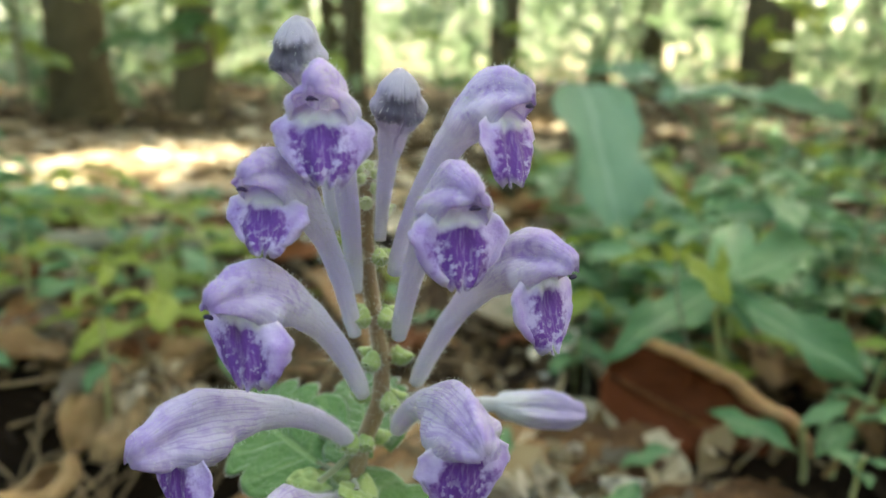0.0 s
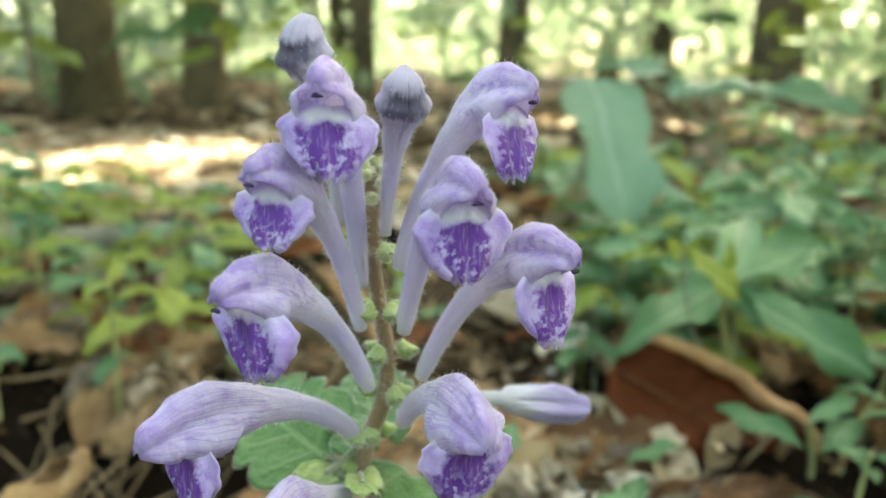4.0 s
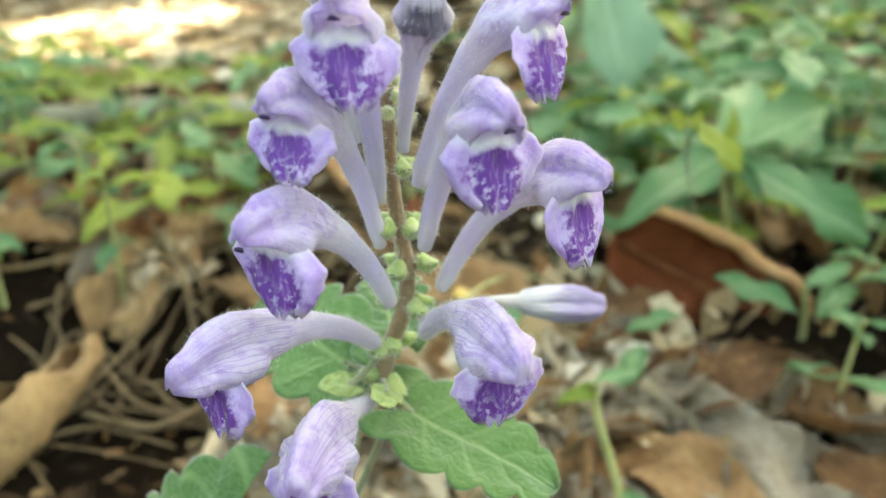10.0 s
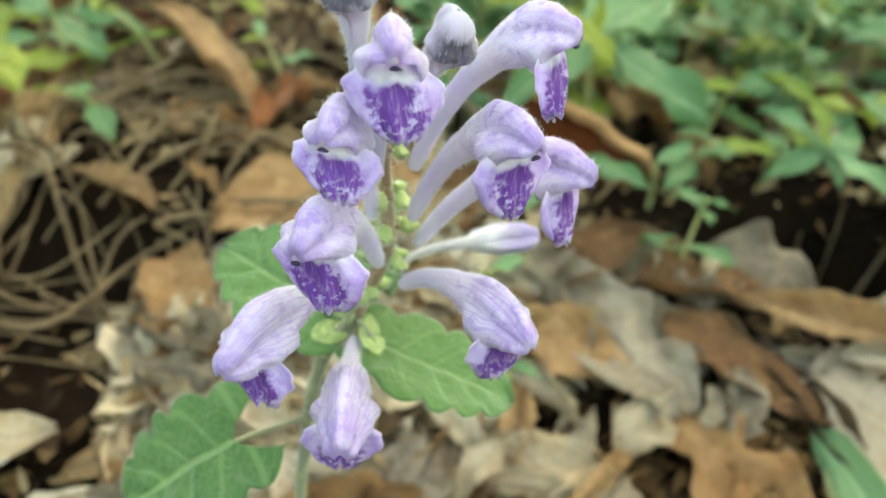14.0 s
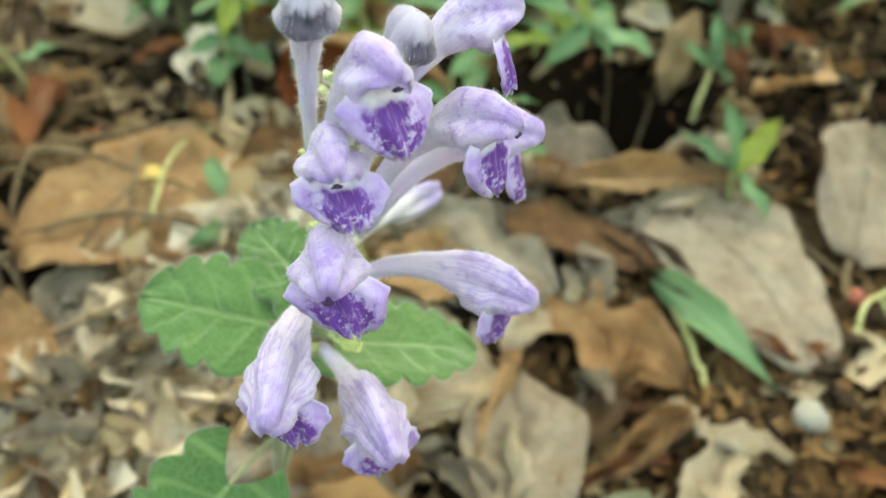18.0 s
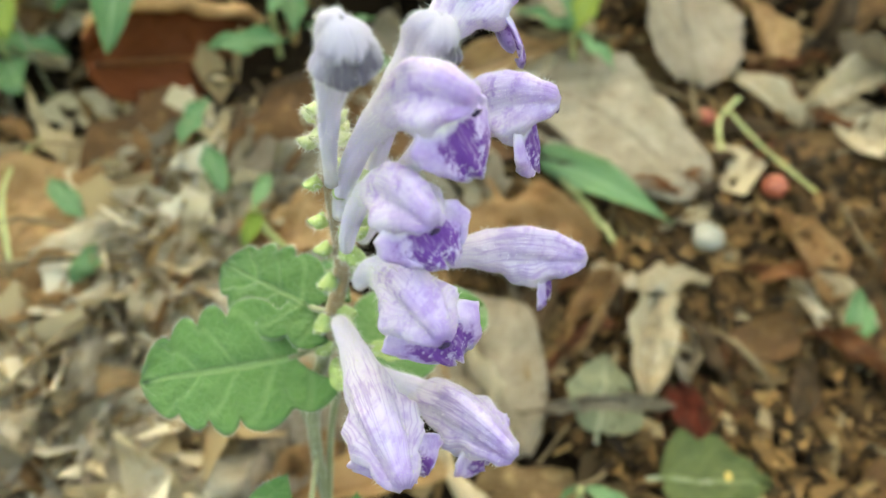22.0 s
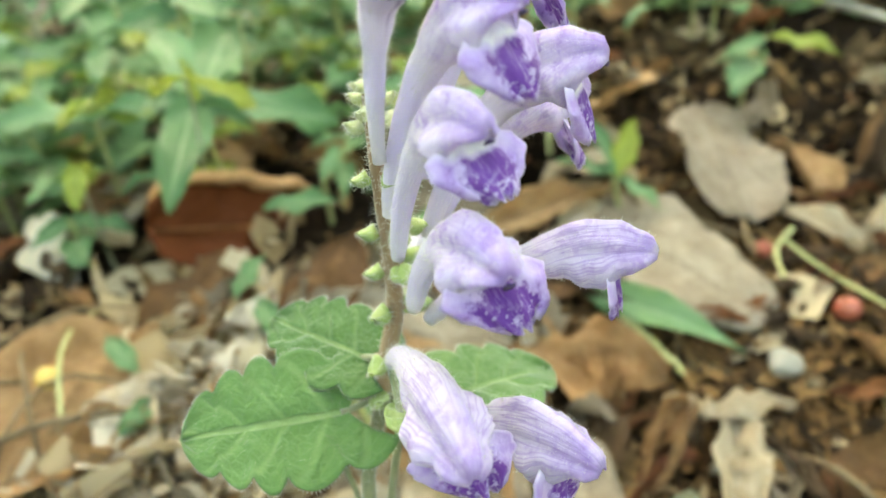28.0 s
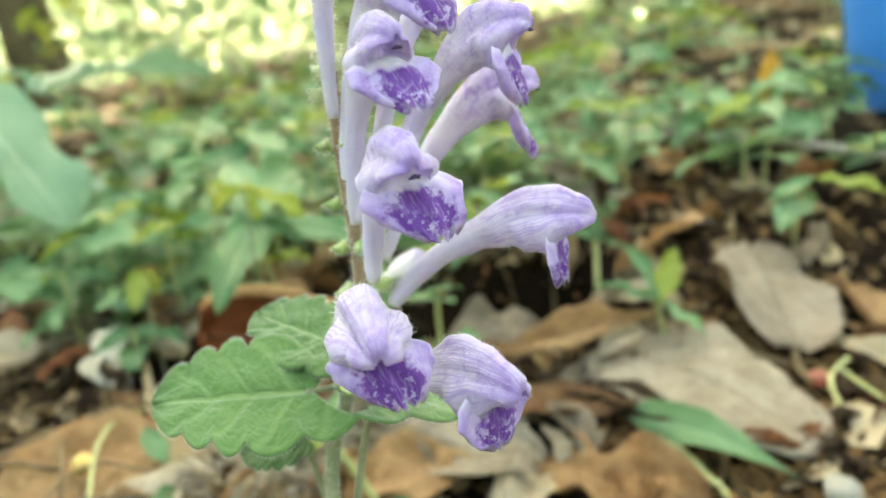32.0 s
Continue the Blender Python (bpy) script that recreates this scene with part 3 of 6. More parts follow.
def corolla(base, tip, lip, seed, closed=0.0, scale=1.0, steep=0.62, droop=4.0, tubew=1.0, bud=False, mat=None, label="", crumple=1.0):
    """A two-lipped corolla from its base at the stem to the tip of its hood; lip: the lowest point of the lower lip."""
    r = random.Random(seed)
    B, T = V(base), V(tip)
    d = T - B
    h = Vector((d.x, d.y, 0))
    f = h.normalized()
    hl, vl = h.length, d.z
    S = f.cross(Vector((0, 0, 1))).normalized()
    P1 = B + f * (0.22 * hl) + Vector((0, 0, steep * vl if vl > 0 else 3 * MM))
    P2 = T - f * (0.40 * hl) + Vector((0, 0, droop * MM))
    sp = bezier(B, P1, P2, T, 40)
    prof = [(0.0, 0.75), (0.06, 0.95), (0.35, 1.15), (0.52, 1.55), (0.66, 2.2), (0.78, 2.5), (0.86, 2.3), (0.92, 1.95), (0.965, 1.5), (0.99, 1.0), (1.0, 0.5)]
    if bud:
        prof = [(0.0, 0.75), (0.4, 1.12), (0.60, 1.70), (0.74, 2.05), (0.83, 2.30), (0.90, 2.10), (0.95, 1.62), (0.985, 1.05), (1.0, 0.25)]
        P2 = T - Vector((0, 0, 6.0 * MM)) - f * 2.2 * MM
        sp = bezier(B, P1, P2, T, 40)
    half = HALF if not bud else [(0.0, 180), (1.0, 180)]
    rows, uvs, cols = [], [], 36
    thr = None
    for i, p in enumerate(sp):
        s = i / 40
        t = (sp[min(i + 1, 40)] - sp[max(i - 1, 0)]).normalized()
        N = S.cross(t).normalized()
        rad = lerp_at(prof, s) * MM * scale * (tubew if s < 0.6 else 1.0)
        hmax = lerp_at(half, s)
        if closed: hmax = 180 - (180 - hmax) * (1 - closed)
        row, uvr = [], []
        for j in range(cols):
            a = radians(-hmax + 2 * hmax * j / (cols - 1))
            q = rad
            if s > 0.6:
                k = step(0.6, 0.75, s)
                q *= 1 - 0.20 * k * math.exp(-((abs(math.degrees(a)) - 68) / 13) ** 2)
                q *= 1 + 0.10 * k * math.exp(-(math.degrees(a) / 20) ** 2)
                q *= 1 + crumple * k * (0.030 * math.sin(5 * a + 6 * noise.noise((s * 2, seed, 0))) + 0.06 * noise.noise((s * 7, a * 1.6, seed * 3.1)) + 0.03 * noise.noise((s * 18, a * 4, seed)))
                if bud: q *= 1 + 0.12 * k * noise.noise((s * 9, a * 2.2, seed * 1.3))
                if bud: q *= 1 + k * (0.16 * max(0.0, -math.cos(a)) - 0.22 * max(0.0, math.cos(a)) * (1 - s) / 0.4)
                else: q *= 1 - 0.15 * math.exp(-((s - 0.925) / 0.022) ** 2) * max(0.0, math.cos(a))
                if abs(math.degrees(a)) > 80: q *= 1 + k * (1 - closed) * (0.06 * crumple * math.sin(s * 60 + seed) + 0.30 * math.exp(-((s - 0.80) / 0.07) ** 2) * step(72, 98, abs(math.degrees(a))))
            deg = abs(math.degrees(a))
            wide = 1.0 - step(0.6, 0.8, s) * (0.14 - 0.22 * step(70, 105, deg))
            row.append(p + N * (q * math.cos(a) * (1.0 + 0.18 * step(.6, .8, s))) + S * (q * math.sin(a) * wide))
            uvr.append((s, j / (cols - 1)))
        rows.append(row)
        uvs.append(uvr)
        if thr is None and s >= 0.69: thr = (p, t, N, rad)
    bm = bmesh.new()
    grid(bm, rows, uvs)
    bmesh.ops.remove_doubles(bm, verts=bm.verts, dist=0.00001)
    mat = mat or (M_BUD if bud else M_TUBE)
    ob = part("flower", bm, mat, plant, label or ("unopened downy flower with a dusky grey cap" if bud else "lavender hooded flower on a pale tube"))
    mod = ob.modifiers.new("thick", 'SOLIDIFY')
    mod.thickness, mod.offset = 0.14 * MM, 1.0
    # hairs along tube and hood
    hp = []
    for _ in range(1200):
        i, j = r.randrange(1, 39), r.randrange(1, cols - 1)
        p = rows[i][j].lerp(rows[i + 1][j], r.random())
        w = (rows[i][j] - sp[i]).normalized()
        hp.append((p, w))
    part("hairs", hairs(hp, 0.55 * MM, 0.02 * MM, seed), None, ob, "fine white hairs")
    if not bud and crumple < 1.5:
        # an added dark lump paints the shadow in the fold of the hood tip
        bm = bmesh.new()
        bmesh.ops.create_icosphere(bm, subdivisions=2, radius=0.27 * MM * scale)
        at = T - f * 0.24 * MM - Vector((0, 0, 0.45 * MM))
        for v in bm.verts:
            lump = 1 + 0.5 * noise.noise(v.co * 4200 + Vector((seed, 0, 0)))
            v.co = at + S * v.co.x * 1.9 * lump + Vector((0, 0, 0.75 * v.co.z * lump - 0.25 * abs(v.co.x))) + f * v.co.y
        part("anther", bm, M_DARKSPOT, ob, "dark lump standing for the shade under the hood tip")
    if lip is not None:
        L = V(lip)
        p, t, N, rad = thr
        C0 = p - N * rad * 0.85
        wide = 4.0 * MM * scale * (1 - 0.45 * closed)
        ks = sp[33]
        K = ks - Vector((0, 0, 1.3 * MM)) - f * 0.1 * MM
        dropv = K - L
        path = bezier(C0, C0.lerp(K, .5) + Vector((0, 0, .5 * MM)), K - f * .6 * MM, K, 5) + bezier(K, K + f * 1.1 * MM - Vector((0, 0, .5 * MM)), L + dropv * .45 + f * 1.0 * MM, L, 15)[1:]
        rows, uvs, nu = [], [], 29
        for i in range(21):
            v = i / 20
            row, uvr = [], []
            for j in range(nu):
                u = -1 + 2 * j / (nu - 1)
                au = abs(u)
                edge = 1 - 0.12 * au ** 3 - 0.05 * v * math.exp(-(u / 0.14) ** 2) + 0.04 * v * math.sin(17 * u + seed) + 0.04 * v * noise.noise((u * 7, seed, 4))
                vv = v * edge
                k = min(19.999, vv * 20)
                c = path[int(k)].lerp(path[int(k) + 1], k - int(k))
                tt = (path[min(int(k) + 1, 20)] - path[max(int(k) - 1, 0)]).normalized()
                nn = S.cross(tt).normalized()
                w = wide * lerp_at([(0, 0.36), (0.28, 0.42), (0.36, 0.50), (0.42, 0.66), (0.49, 0.86), (0.57, 1.03), (0.65, 1.10), (0.74, 1.08), (0.82, 0.98), (0.89, 0.84), (0.95, 0.68), (1.0, 0.44)], v)
                w *= 1 + 0.04 * math.sin(31 * v + seed * 2)
                fold = 0.20 + 0.5 * closed
                up = nn * (wide * fold * (au ** 2.2) * (1 - 0.6 * v)) + f * (-wide * 0.42 * au ** 2.4 * v)
                ruff = nn * (0.55 * MM * v * noise.noise((u * 3.2, v * 2.5, seed * 1.7))) + nn * (0.26 * MM * v * math.sin(u * 11 + seed))
                bulge = nn * (0.7 * MM * math.exp(-((v - 0.42) / 0.13) ** 2) * math.exp(-(u / 0.5) ** 2))
                row.append(c + S * (u * w) + up + ruff + bulge)
                uvr.append((0.5 + 0.5 * u, v))
            rows.append(row)
            uvs.append(uvr)
        bm = bmesh.new()
        grid(bm, rows, uvs)
        lp = part("lower_lip", bm, M_LIP, ob, "violet-blotched lower lip with white specks")
        mod = lp.modifiers.new("thick", 'SOLIDIFY')
        mod.thickness = 0.12 * MM
    return ob


def calyx(at, way, size, parent, seed, stalk=None, material=None):
    """A small two-lobed hairy calyx with a raised crest, and its short stalk."""
    at, way = V(at), Vector(way).normalized()
    s = way.cross(Vector((0.1, 0.2, 1))).normalized()
    n = s.cross(way)
    size *= MM
    rows, uvs, pts = [], [], []
    for i in range(11):
        q = i / 10
        rad = size * (0.16 + 0.70 * math.sin(math.pi * (q * 0.90 + 0.06)) ** 0.75)
        flat = 0.9 - 0.45 * step(0.3, 1.0, q)
        row = []
        for k in range(14):
            a = 2 * math.pi * k / 14
            crest = 0.42 * size * math.exp(-((q - 0.40) / 0.10) ** 2) * max(0, math.sin(a)) ** 3
            lobe = 0.05 * size * q * math.cos(2 * a)
            p = at + way * (q * size * 1.95 + lobe) + s * math.cos(a) * rad + n * (math.sin(a) * rad * flat + crest - 0.30 * size * q * q)
            row.append(p)
            pts.append((p, (p - at - way * (q * size * 1.95)).normalized()))
        rows.append(row)
        uvs.append([(q, k / 14) for k in range(15)])
    bm = bmesh.new()
    vs = grid(bm, rows, uvs, True)
    bm.faces.new(vs[0][::-1])
    bm.faces.new(vs[-1])
    ob = part("calyx", bm, material or M_CALYX, parent, "small hairy green calyx")
    r = random.Random(seed)
    part("hairs", hairs([r.choice(pts) for _ in range(130)], 0.75 * MM, 0.02 * MM, seed), None, ob)
    if stalk is not None:
        a, b = V(stalk), at + way * 0.2 * size
        bm = bmesh.new()
        tube(bm, bezier(a, a.lerp(b, .35) + Vector((0, 0, .4 * MM)), a.lerp(b, .7) + Vector((0, 0, .3 * MM)), b, 6), 0.33 * MM, 7)
        part("stalk", bm, M_STEM, ob)
    return ob


FLOWERS = [  # base, hood tip, lip foot, stem node, closed, scale, steep, droop
    ((-10, 85, 133.5), (-27.2, 62.2, 142.2), (-23.4, 63.9, 135.6), "n0", 0.2, 1.22, 0.8, 3.2),
    ((-4, 83.5, 136), (4.8, 58.8, 145.6), (3.0, 62.5, 138.2), "n1", 0.2, 1.18, 0.7, 2.2),
    ((-8, 82, 141), (-19.5, 61.8, 157.0), (-16.3, 62.5, 149.6), "n2", 0.0, 1.15, 0.60, 2.0),
    ((-2, 86, 141), (13.2, 69.6, 159.6), (11.8, 70.5, 151.0), "n2", 0.1, 1.12, 0.55, 2.4),
    ((-9, 82, 148.3), (-16.8, 63.8, 167.8), (-15.2, 63.8, 161.5), "n3", 0.0, 1.0, 0.62, 1.2),
    ((-4, 81.5, 148.3), (3.2, 63, 167.0), (2.3, 64.4, 158.8), "n3", 0.1, 1.1, 0.60, 1.4),
    ((-9, 82, 153.5), (-10.8, 63.4, 175.6), (-9.8, 63.8, 167.6), "n4", 0.0, 1.05, 0.62, 0.7),
    ((-4.6, 80.5, 156), (8.2, 69.8, 175.4), (7.2, 69, 167.5), "n4", 0.1, 1.08, 0.64, 1.1),
]
for i, (base, tip, lip, at, closed, scale, steep, droop) in enumerate(FLOWERS):
    faded = i < 2
    fl = corolla(base, tip, lip, i + 1, closed, scale, steep, droop, mat=M_FADED if faded else None, crumple=2.0 if faded else 1.0)
    nd = Vector(NODES[at])
    out = (Vector(base) - nd)
    out.z = 0
    out = out.normalized() if out.length > .1 else Vector((0, -1, 0))
    c = nd + out * 1.5 + Vector((0, -0.6, 0.6))
    calyx(c, Vector((out.x, out.y - 0.4, 0.6)), 1.4 if i < 6 else 1.15, plant, 50 + i, stalk=nd)
# unopened flowers with dusky caps, a wilted one behind and a hanging one below
corolla((-6.2, 80.5, 159.8), (-3.8, 71.2, 177.8), None, 21, 0, 0.86, 0.5, 0.0, 1.0, True)
corolla((-11.2, 80.0, 160.8), (-13.8, 73.0, 182.2), None, 22, 0, 0.90, 0.5, 0.0, 1.0, True)
corolla((-5.0, 89.0, 134.5), (22, 101, 130.5), None, 23, 1.0, 0.92, 0.3, 3.0, 0.66, False, M_WILT, "withered white flower folded shut", 2.6)
corolla((-10.5, 83.5, 126.5), (-15.4, 56.6, 134.4), (-15, 60.5, 127.6), 24, 0.35, 1.25, 0.3, 3.0, 0.75, False, M_FADED, "", 2.4)
# young calyces and the tip's buds
k = 0
for at, dx, dy, dz, size in (("n4", 1.9, 0.6, 0.8, 1.0), ("n4", -1.9, 1.2, 0.6, 1.0), ("n3", 2.0, 1.4, 1.0, 1.1), ("n3", -1.9, 1.6, 1.0, 1.1), ("n2", 2.2, 0.5, 0.5, 1.2), ("n2", -2.1, 1.4, 0.8, 1.1),
                             ("n1", 2.2, 0.4, 0.4, 1.3), ("n1", -2.2, 0.2, 0.6, 1.3), ("n0", 2.1, 0.8, 0.4, 1.35), ("n0", -2.3, -0.4, 0.2, 1.35), ("leaf", -1.4, -1.2, 1.2, 1.5), ("leaf", 1.3, -1.6, -0.4, 1.8), ("n1", 1.6, -1.4, 0.2, 1.3), ("n0", 0.4, -2.0, 0.6, 1.3), ("n2", -1.0, -1.8, 0.5, 1.1)):
    nd = Vector(NODES[at])
    k += 1
    calyx(nd + Vector((dx, dy, dz)) * 0.45, (dx, dy, dz + 0.6), size * 1.05, plant, 80 + k, stalk=nd)
for q in range(11):
    a = q * 2.4
    rr = 1.5 * (1 - q / 14)
    c = Vector(NODES["apex"]) + Vector((rr * math.cos(a), rr * math.sin(a), -4 + q * 0.52))
    calyx(c, (math.cos(a) * .8, math.sin(a) * .8, 0.9), 1.05 - q * 0.03, plant, 120 + q, material=M_BUDS)


def blade(base, tip, width, normal, mat, parent, seed, teeth=6, droop=0.10, fold=0.15, name="leaf", stalk=None, label="", quilt=0.5, heart=0.12, thick=0.18):
    """A leaf blade with a scalloped edge from base to tip (mm)."""
    B, T = V(base), V(tip)
    ax = T - B
    L = ax.length
    f = ax.normalized()
    n = Vector(normal)
    n = (n - f * n.dot(f)).normalized()
    s = f.cross(n)
    W = width * MM * 0.5
    rows, uvs, nu, nv = [], [], 25, 72
    for i in range(nv + 1):
        v = i / nv
        wv = max(0.0, math.sin(math.pi * min(1, (0.05 + 0.95 * v)) ** 0.74)) ** 0.46
        scal = 1 - (0.25 * (1 - abs(math.sin(math.pi * (v * teeth + 0.08 * math.sin(6 * v + seed)))) ** 0.7) if teeth else 0)
        row, uvr = [], []
        for j in range(nu):
            u = -1 + 2 * j / (nu - 1)
            sway = 0.02 * L * noise.noise((v * 2, seed, 0))
            back = heart * L * (abs(u) ** 1.6) * max(0, 1 - v * 2.6)
            z = fold * W * abs(u) ** 1.2 - droop * L * (v - 0.1) ** 2 - droop * 0.6 * W * u * u
            run = v - abs(u) * 0.32
            z += 1.2 * quilt * MM * (0.5 - abs(((run * teeth) % 1) - 0.5)) * (1 - abs(u) * .4) * (1 if abs(u) > .08 else .2)
            z += 0.5 * MM * noise.noise((v * 4, u * 2, seed))
            row.append(B + f * (v * L - back) + s * (u * W * wv * scal + sway) + n * z)
            uvr.append((v, 0.5 + 0.5 * u))
        rows.append(row)
        uvs.append(uvr)
    bm = bmesh.new()
    grid(bm, rows, uvs)
    ob = part(name, bm, mat, parent, label)
    mod = ob.modifiers.new("thick", 'SOLIDIFY')
    mod.thickness = thick * MM
    if teeth:
        r = random.Random(seed)
        rim = [(row[k], (row[k] - row[12]).normalized()) for row in rows[2:-1] for k in (0, nu - 1) for _ in range(5)]
        top = [(rows[r.randrange(2, nv)][r.randrange(2, nu - 2)], n) for _ in range(260)]
        part("hairs", hairs(rim + top, 0.45 * MM, 0.022 * MM, seed), None, ob, "short white down")
    if stalk is not None:
        a = V(stalk)
        bm = bmesh.new()
        tube(bm, bezier(a, a.lerp(B, .4) + Vector((0, 0, .6 * MM)), a.lerp(B, .8), B + f * 1 * MM, 8), 0.42 * MM, 8)
        part("leaf_stalk", bm, M_STEM_LOW, ob)
    return ob


GREEN = "soft green downy leaf with scalloped edges"
lf = NODES["leaf"]
blade((-6.5, 85.5, 123.5), (12.5, 76.5, 118.8), 15.5, (0.25, -0.35, 1), M_LEAF, plant, 1, 5, stalk=lf, label=GREEN, heart=0.28)
blade((-14, 90.3, 127), (-28.8, 102.6, 130.7), 17.5, (-0.35, -0.55, 1), M_LEAF, plant, 2, 5, stalk=lf, label=GREEN, heart=0.28)
blade((-8.3, 91, 130.5), (-10.5, 104, 135), 13.0, (-0.3, -0.6, 1), M_LEAF, plant, 3, 5, stalk=NODES["n0"], label=GREEN, heart=0.28)
blade((-27.6, 80.5, 111.5), (-43, 76.0, 105.5), 20.0, (-0.2, -0.45, 1), M_LEAF, plant, 4, 5, stalk=NODES["low"], label=GREEN, heart=0.36)
blade((-8.5, 82, 128.5), (-9.0, 76.5, 131), 4.2, (0.3, -0.5, 1), M_CALYX, plant, 6, stalk=lf, label="small pale green bract", teeth=0, name="bract")
blade((-12.5, 83, 129), (-16.5, 80.5, 130.5), 3.8, (0.0, -0.5, 1), M_CALYX, plant, 7, stalk=NODES["n0"], label="small pale green bract", teeth=0, name="bract")
blade((-12.5, 96, 118.5), (-18.5, 103.5, 117), 8.5, (-0.3, -0.6, 1), M_LEAF, plant, 8, stalk=(-15.5, 90, 104), label=GREEN)
bm = bmesh.new()
tube(bm, smooth_path([V((-18.5, 88, 92)), V((-13.2, 88.6, 108)), V((-8.0, 87.5, 122.5))], 8), 0.55 * MM, 8)
part("side_stem", bm, M_STEM_LOW, plant, "thin pale green side stem")

for p, r0, par in (((-24.1, 66.8, 144.6), 0.28, "grit"), ((-10.7, 73.0, 170.1), 0.38, "grit")):
    bm = bmesh.new()
    bmesh.ops.create_icosphere(bm, subdivisions=2, radius=r0 * MM)
    for v in bm.verts: v.co = V(p) + Vector((1.3 * v.co.x, v.co.y, 0.8 * v.co.z))
    part(par, bm, M_DARKSPOT, plant, "dark speck of grit stuck to the petal")

# ---- leaves and litter on the ground ----
def sheet_leaf(seed, ratio=0.5, curl=0.3, bend=0.25, wavy=0.08, nv=16, nu=9, point=0.8, lobes=0, cup=0.0, rag=0.22, rib=0.0, blunt=0.85):
    """A leaf of length 1 along x, lying on xy: curl rolls the sides up, bend arches its length."""
    r = random.Random(seed)
    rows, uvs = [], []
    ph = r.uniform(0, 9)
    for i in range(nv + 1):
        v = i / nv
        w = 0.5 * ratio * max(0.0, math.sin(math.pi * (0.02 + 0.97 * v) ** point)) ** blunt
        w *= 1 + rag * noise.noise((v * 5 + ph, seed * 1.3, 3))
        if lobes: w *= 1 - 0.22 * (0.5 + 0.5 * math.cos(v * lobes * 2 * math.pi))
        row, uvr = [], []
        for j in range(nu):
            u = -1 + 2 * j / (nu - 1)
            ang = u * curl * 2.2
            rad = w / max(0.15, curl * 2.2) if curl > 0.02 else 0
            y = math.sin(ang) * rad if curl > 0.02 else u * w
            z = (1 - math.cos(ang)) * rad if curl > 0.02 else 0
            z += bend * (0.25 - (v - 0.5) ** 2) + wavy * noise.noise((v * 3 + ph, u * 1.3, seed)) + 0.4 * wavy * noise.noise((v * 9, u * 4 + ph, seed))
            z += ratio * (0.25 + 3.2 * rag) * max(0.0, abs(u) - 0.5) ** 1.5 * noise.noise((v * 3.5 + ph, math.copysign(4, u), seed * 0.7)) + 0.02 * noise.noise((v * 14, u * 6 + ph, seed))
            z += cup * (u * u - 0.5) * 0.2 + rib * math.sin(v * 42 + 1.5 * u) * (1 - u * u * 0.5)
            row.append(Vector((v - 0.5 + 0.04 * noise.noise((u * 2, v * 2, seed + 5)), y + 0.05 * ratio * noise.noise((v * 4, seed, 1)), z)))
            uvr.append((v, 0.5 + 0.5 * u))
        rows.append(row)
        uvs.append(uvr)
    bm = bmesh.new()
    grid(bm, rows, uvs)
    return bm


def joined_leaves(name, pieces, label):
    """Far leaves, (mesh, matrix) each, joined into one object."""
    mats, verts, faces, slots = [], [], [], []
    for me, m in pieces:
        if me.materials[0] not in mats: mats.append(me.materials[0])
        k = len(verts)
        verts += [tuple(m @ v.co) for v in me.vertices]
        faces += [tuple(k + i for i in p.vertices) for p in me.polygons]
        slots += [mats.index(me.materials[0])] * len(me.polygons)
    out = bpy.data.meshes.new(name)
    out.from_pydata(verts, [], faces)
    for mat in mats: out.materials.append(mat)
    layer, at = out.uv_layers.new(), 0
    for me, m in pieces:
        for d in me.uv_layers[0].data:
            layer.data[at].uv = d.uv
            at += 1
    out.polygons.foreach_set("material_index", slots)
    out.polygons.foreach_set("use_smooth", [True] * len(slots))
    return tagged(new(name, out), label, "leaf litter", kind="stuff")


def leaf_mesh(name, bm, mat):
    me = bpy.data.meshes.new(name)
    bm.normal_update()
    bm.to_mesh(me)
    bm.free()
    me.polygons.foreach_set("use_smooth", [True] * len(me.polygons))
    me.materials.append(mat)
    return me


def lie(x, y, size, turn, lift=3.0, tip=(0.0, 0.0)):
    """The matrix of a thing lying on the ground at x, y (mm), size in mm, turned and tipped in degrees."""
    X, Y = x * MM, y * MM
    e = 0.02
    gx = (ground_z(X + e, Y) - ground_z(X - e, Y)) / (2 * e)
    gy = (ground_z(X, Y + e) - ground_z(X, Y - e)) / (2 * e)
    up = Vector((-gx, -gy, 1)).normalized()
    q = Vector((0, 0, 1)).rotation_difference(up).to_matrix().to_4x4()
    return Matrix.Translation((X, Y, ground_z(X, Y) + lift * MM)) @ q @ pose(0, 0, 0, 0, 0, turn) @ pose(0, 0, 0, tip[0], tip[1], 0) @ Matrix.Scale(size * MM, 4)


def stalk_mesh(name, seed, bend, mat):
    """The stalk of a leaf of length 1, run on as its midrib."""
    r = random.Random(seed)
    pts = [Vector((-0.5 - 0.22 * (1 - k / 4), 0.03 * r.gauss(0, 1) * (1 - k / 4), bend * -0.06 * (1 - k / 4) + 0.004)) for k in range(5)]
    bm = bmesh.new()
    tube(bm, pts, [0.016 - 0.001 * k for k in range(5)], 6)
    return leaf_mesh(name, bm, mat)


STALKS = [stalk_mesh("leaf_stalk", 40 + q, 0.4 * q, M_TWIG) for q in range(4)]


def add_stalk(leaf, seed):
    st = new("leaf_stalk", STALKS[seed % 4])
    st.parent = leaf
    return st


HEROES = [(15, 193, 100), (60, 207, 60), (-30, 183, 60)]


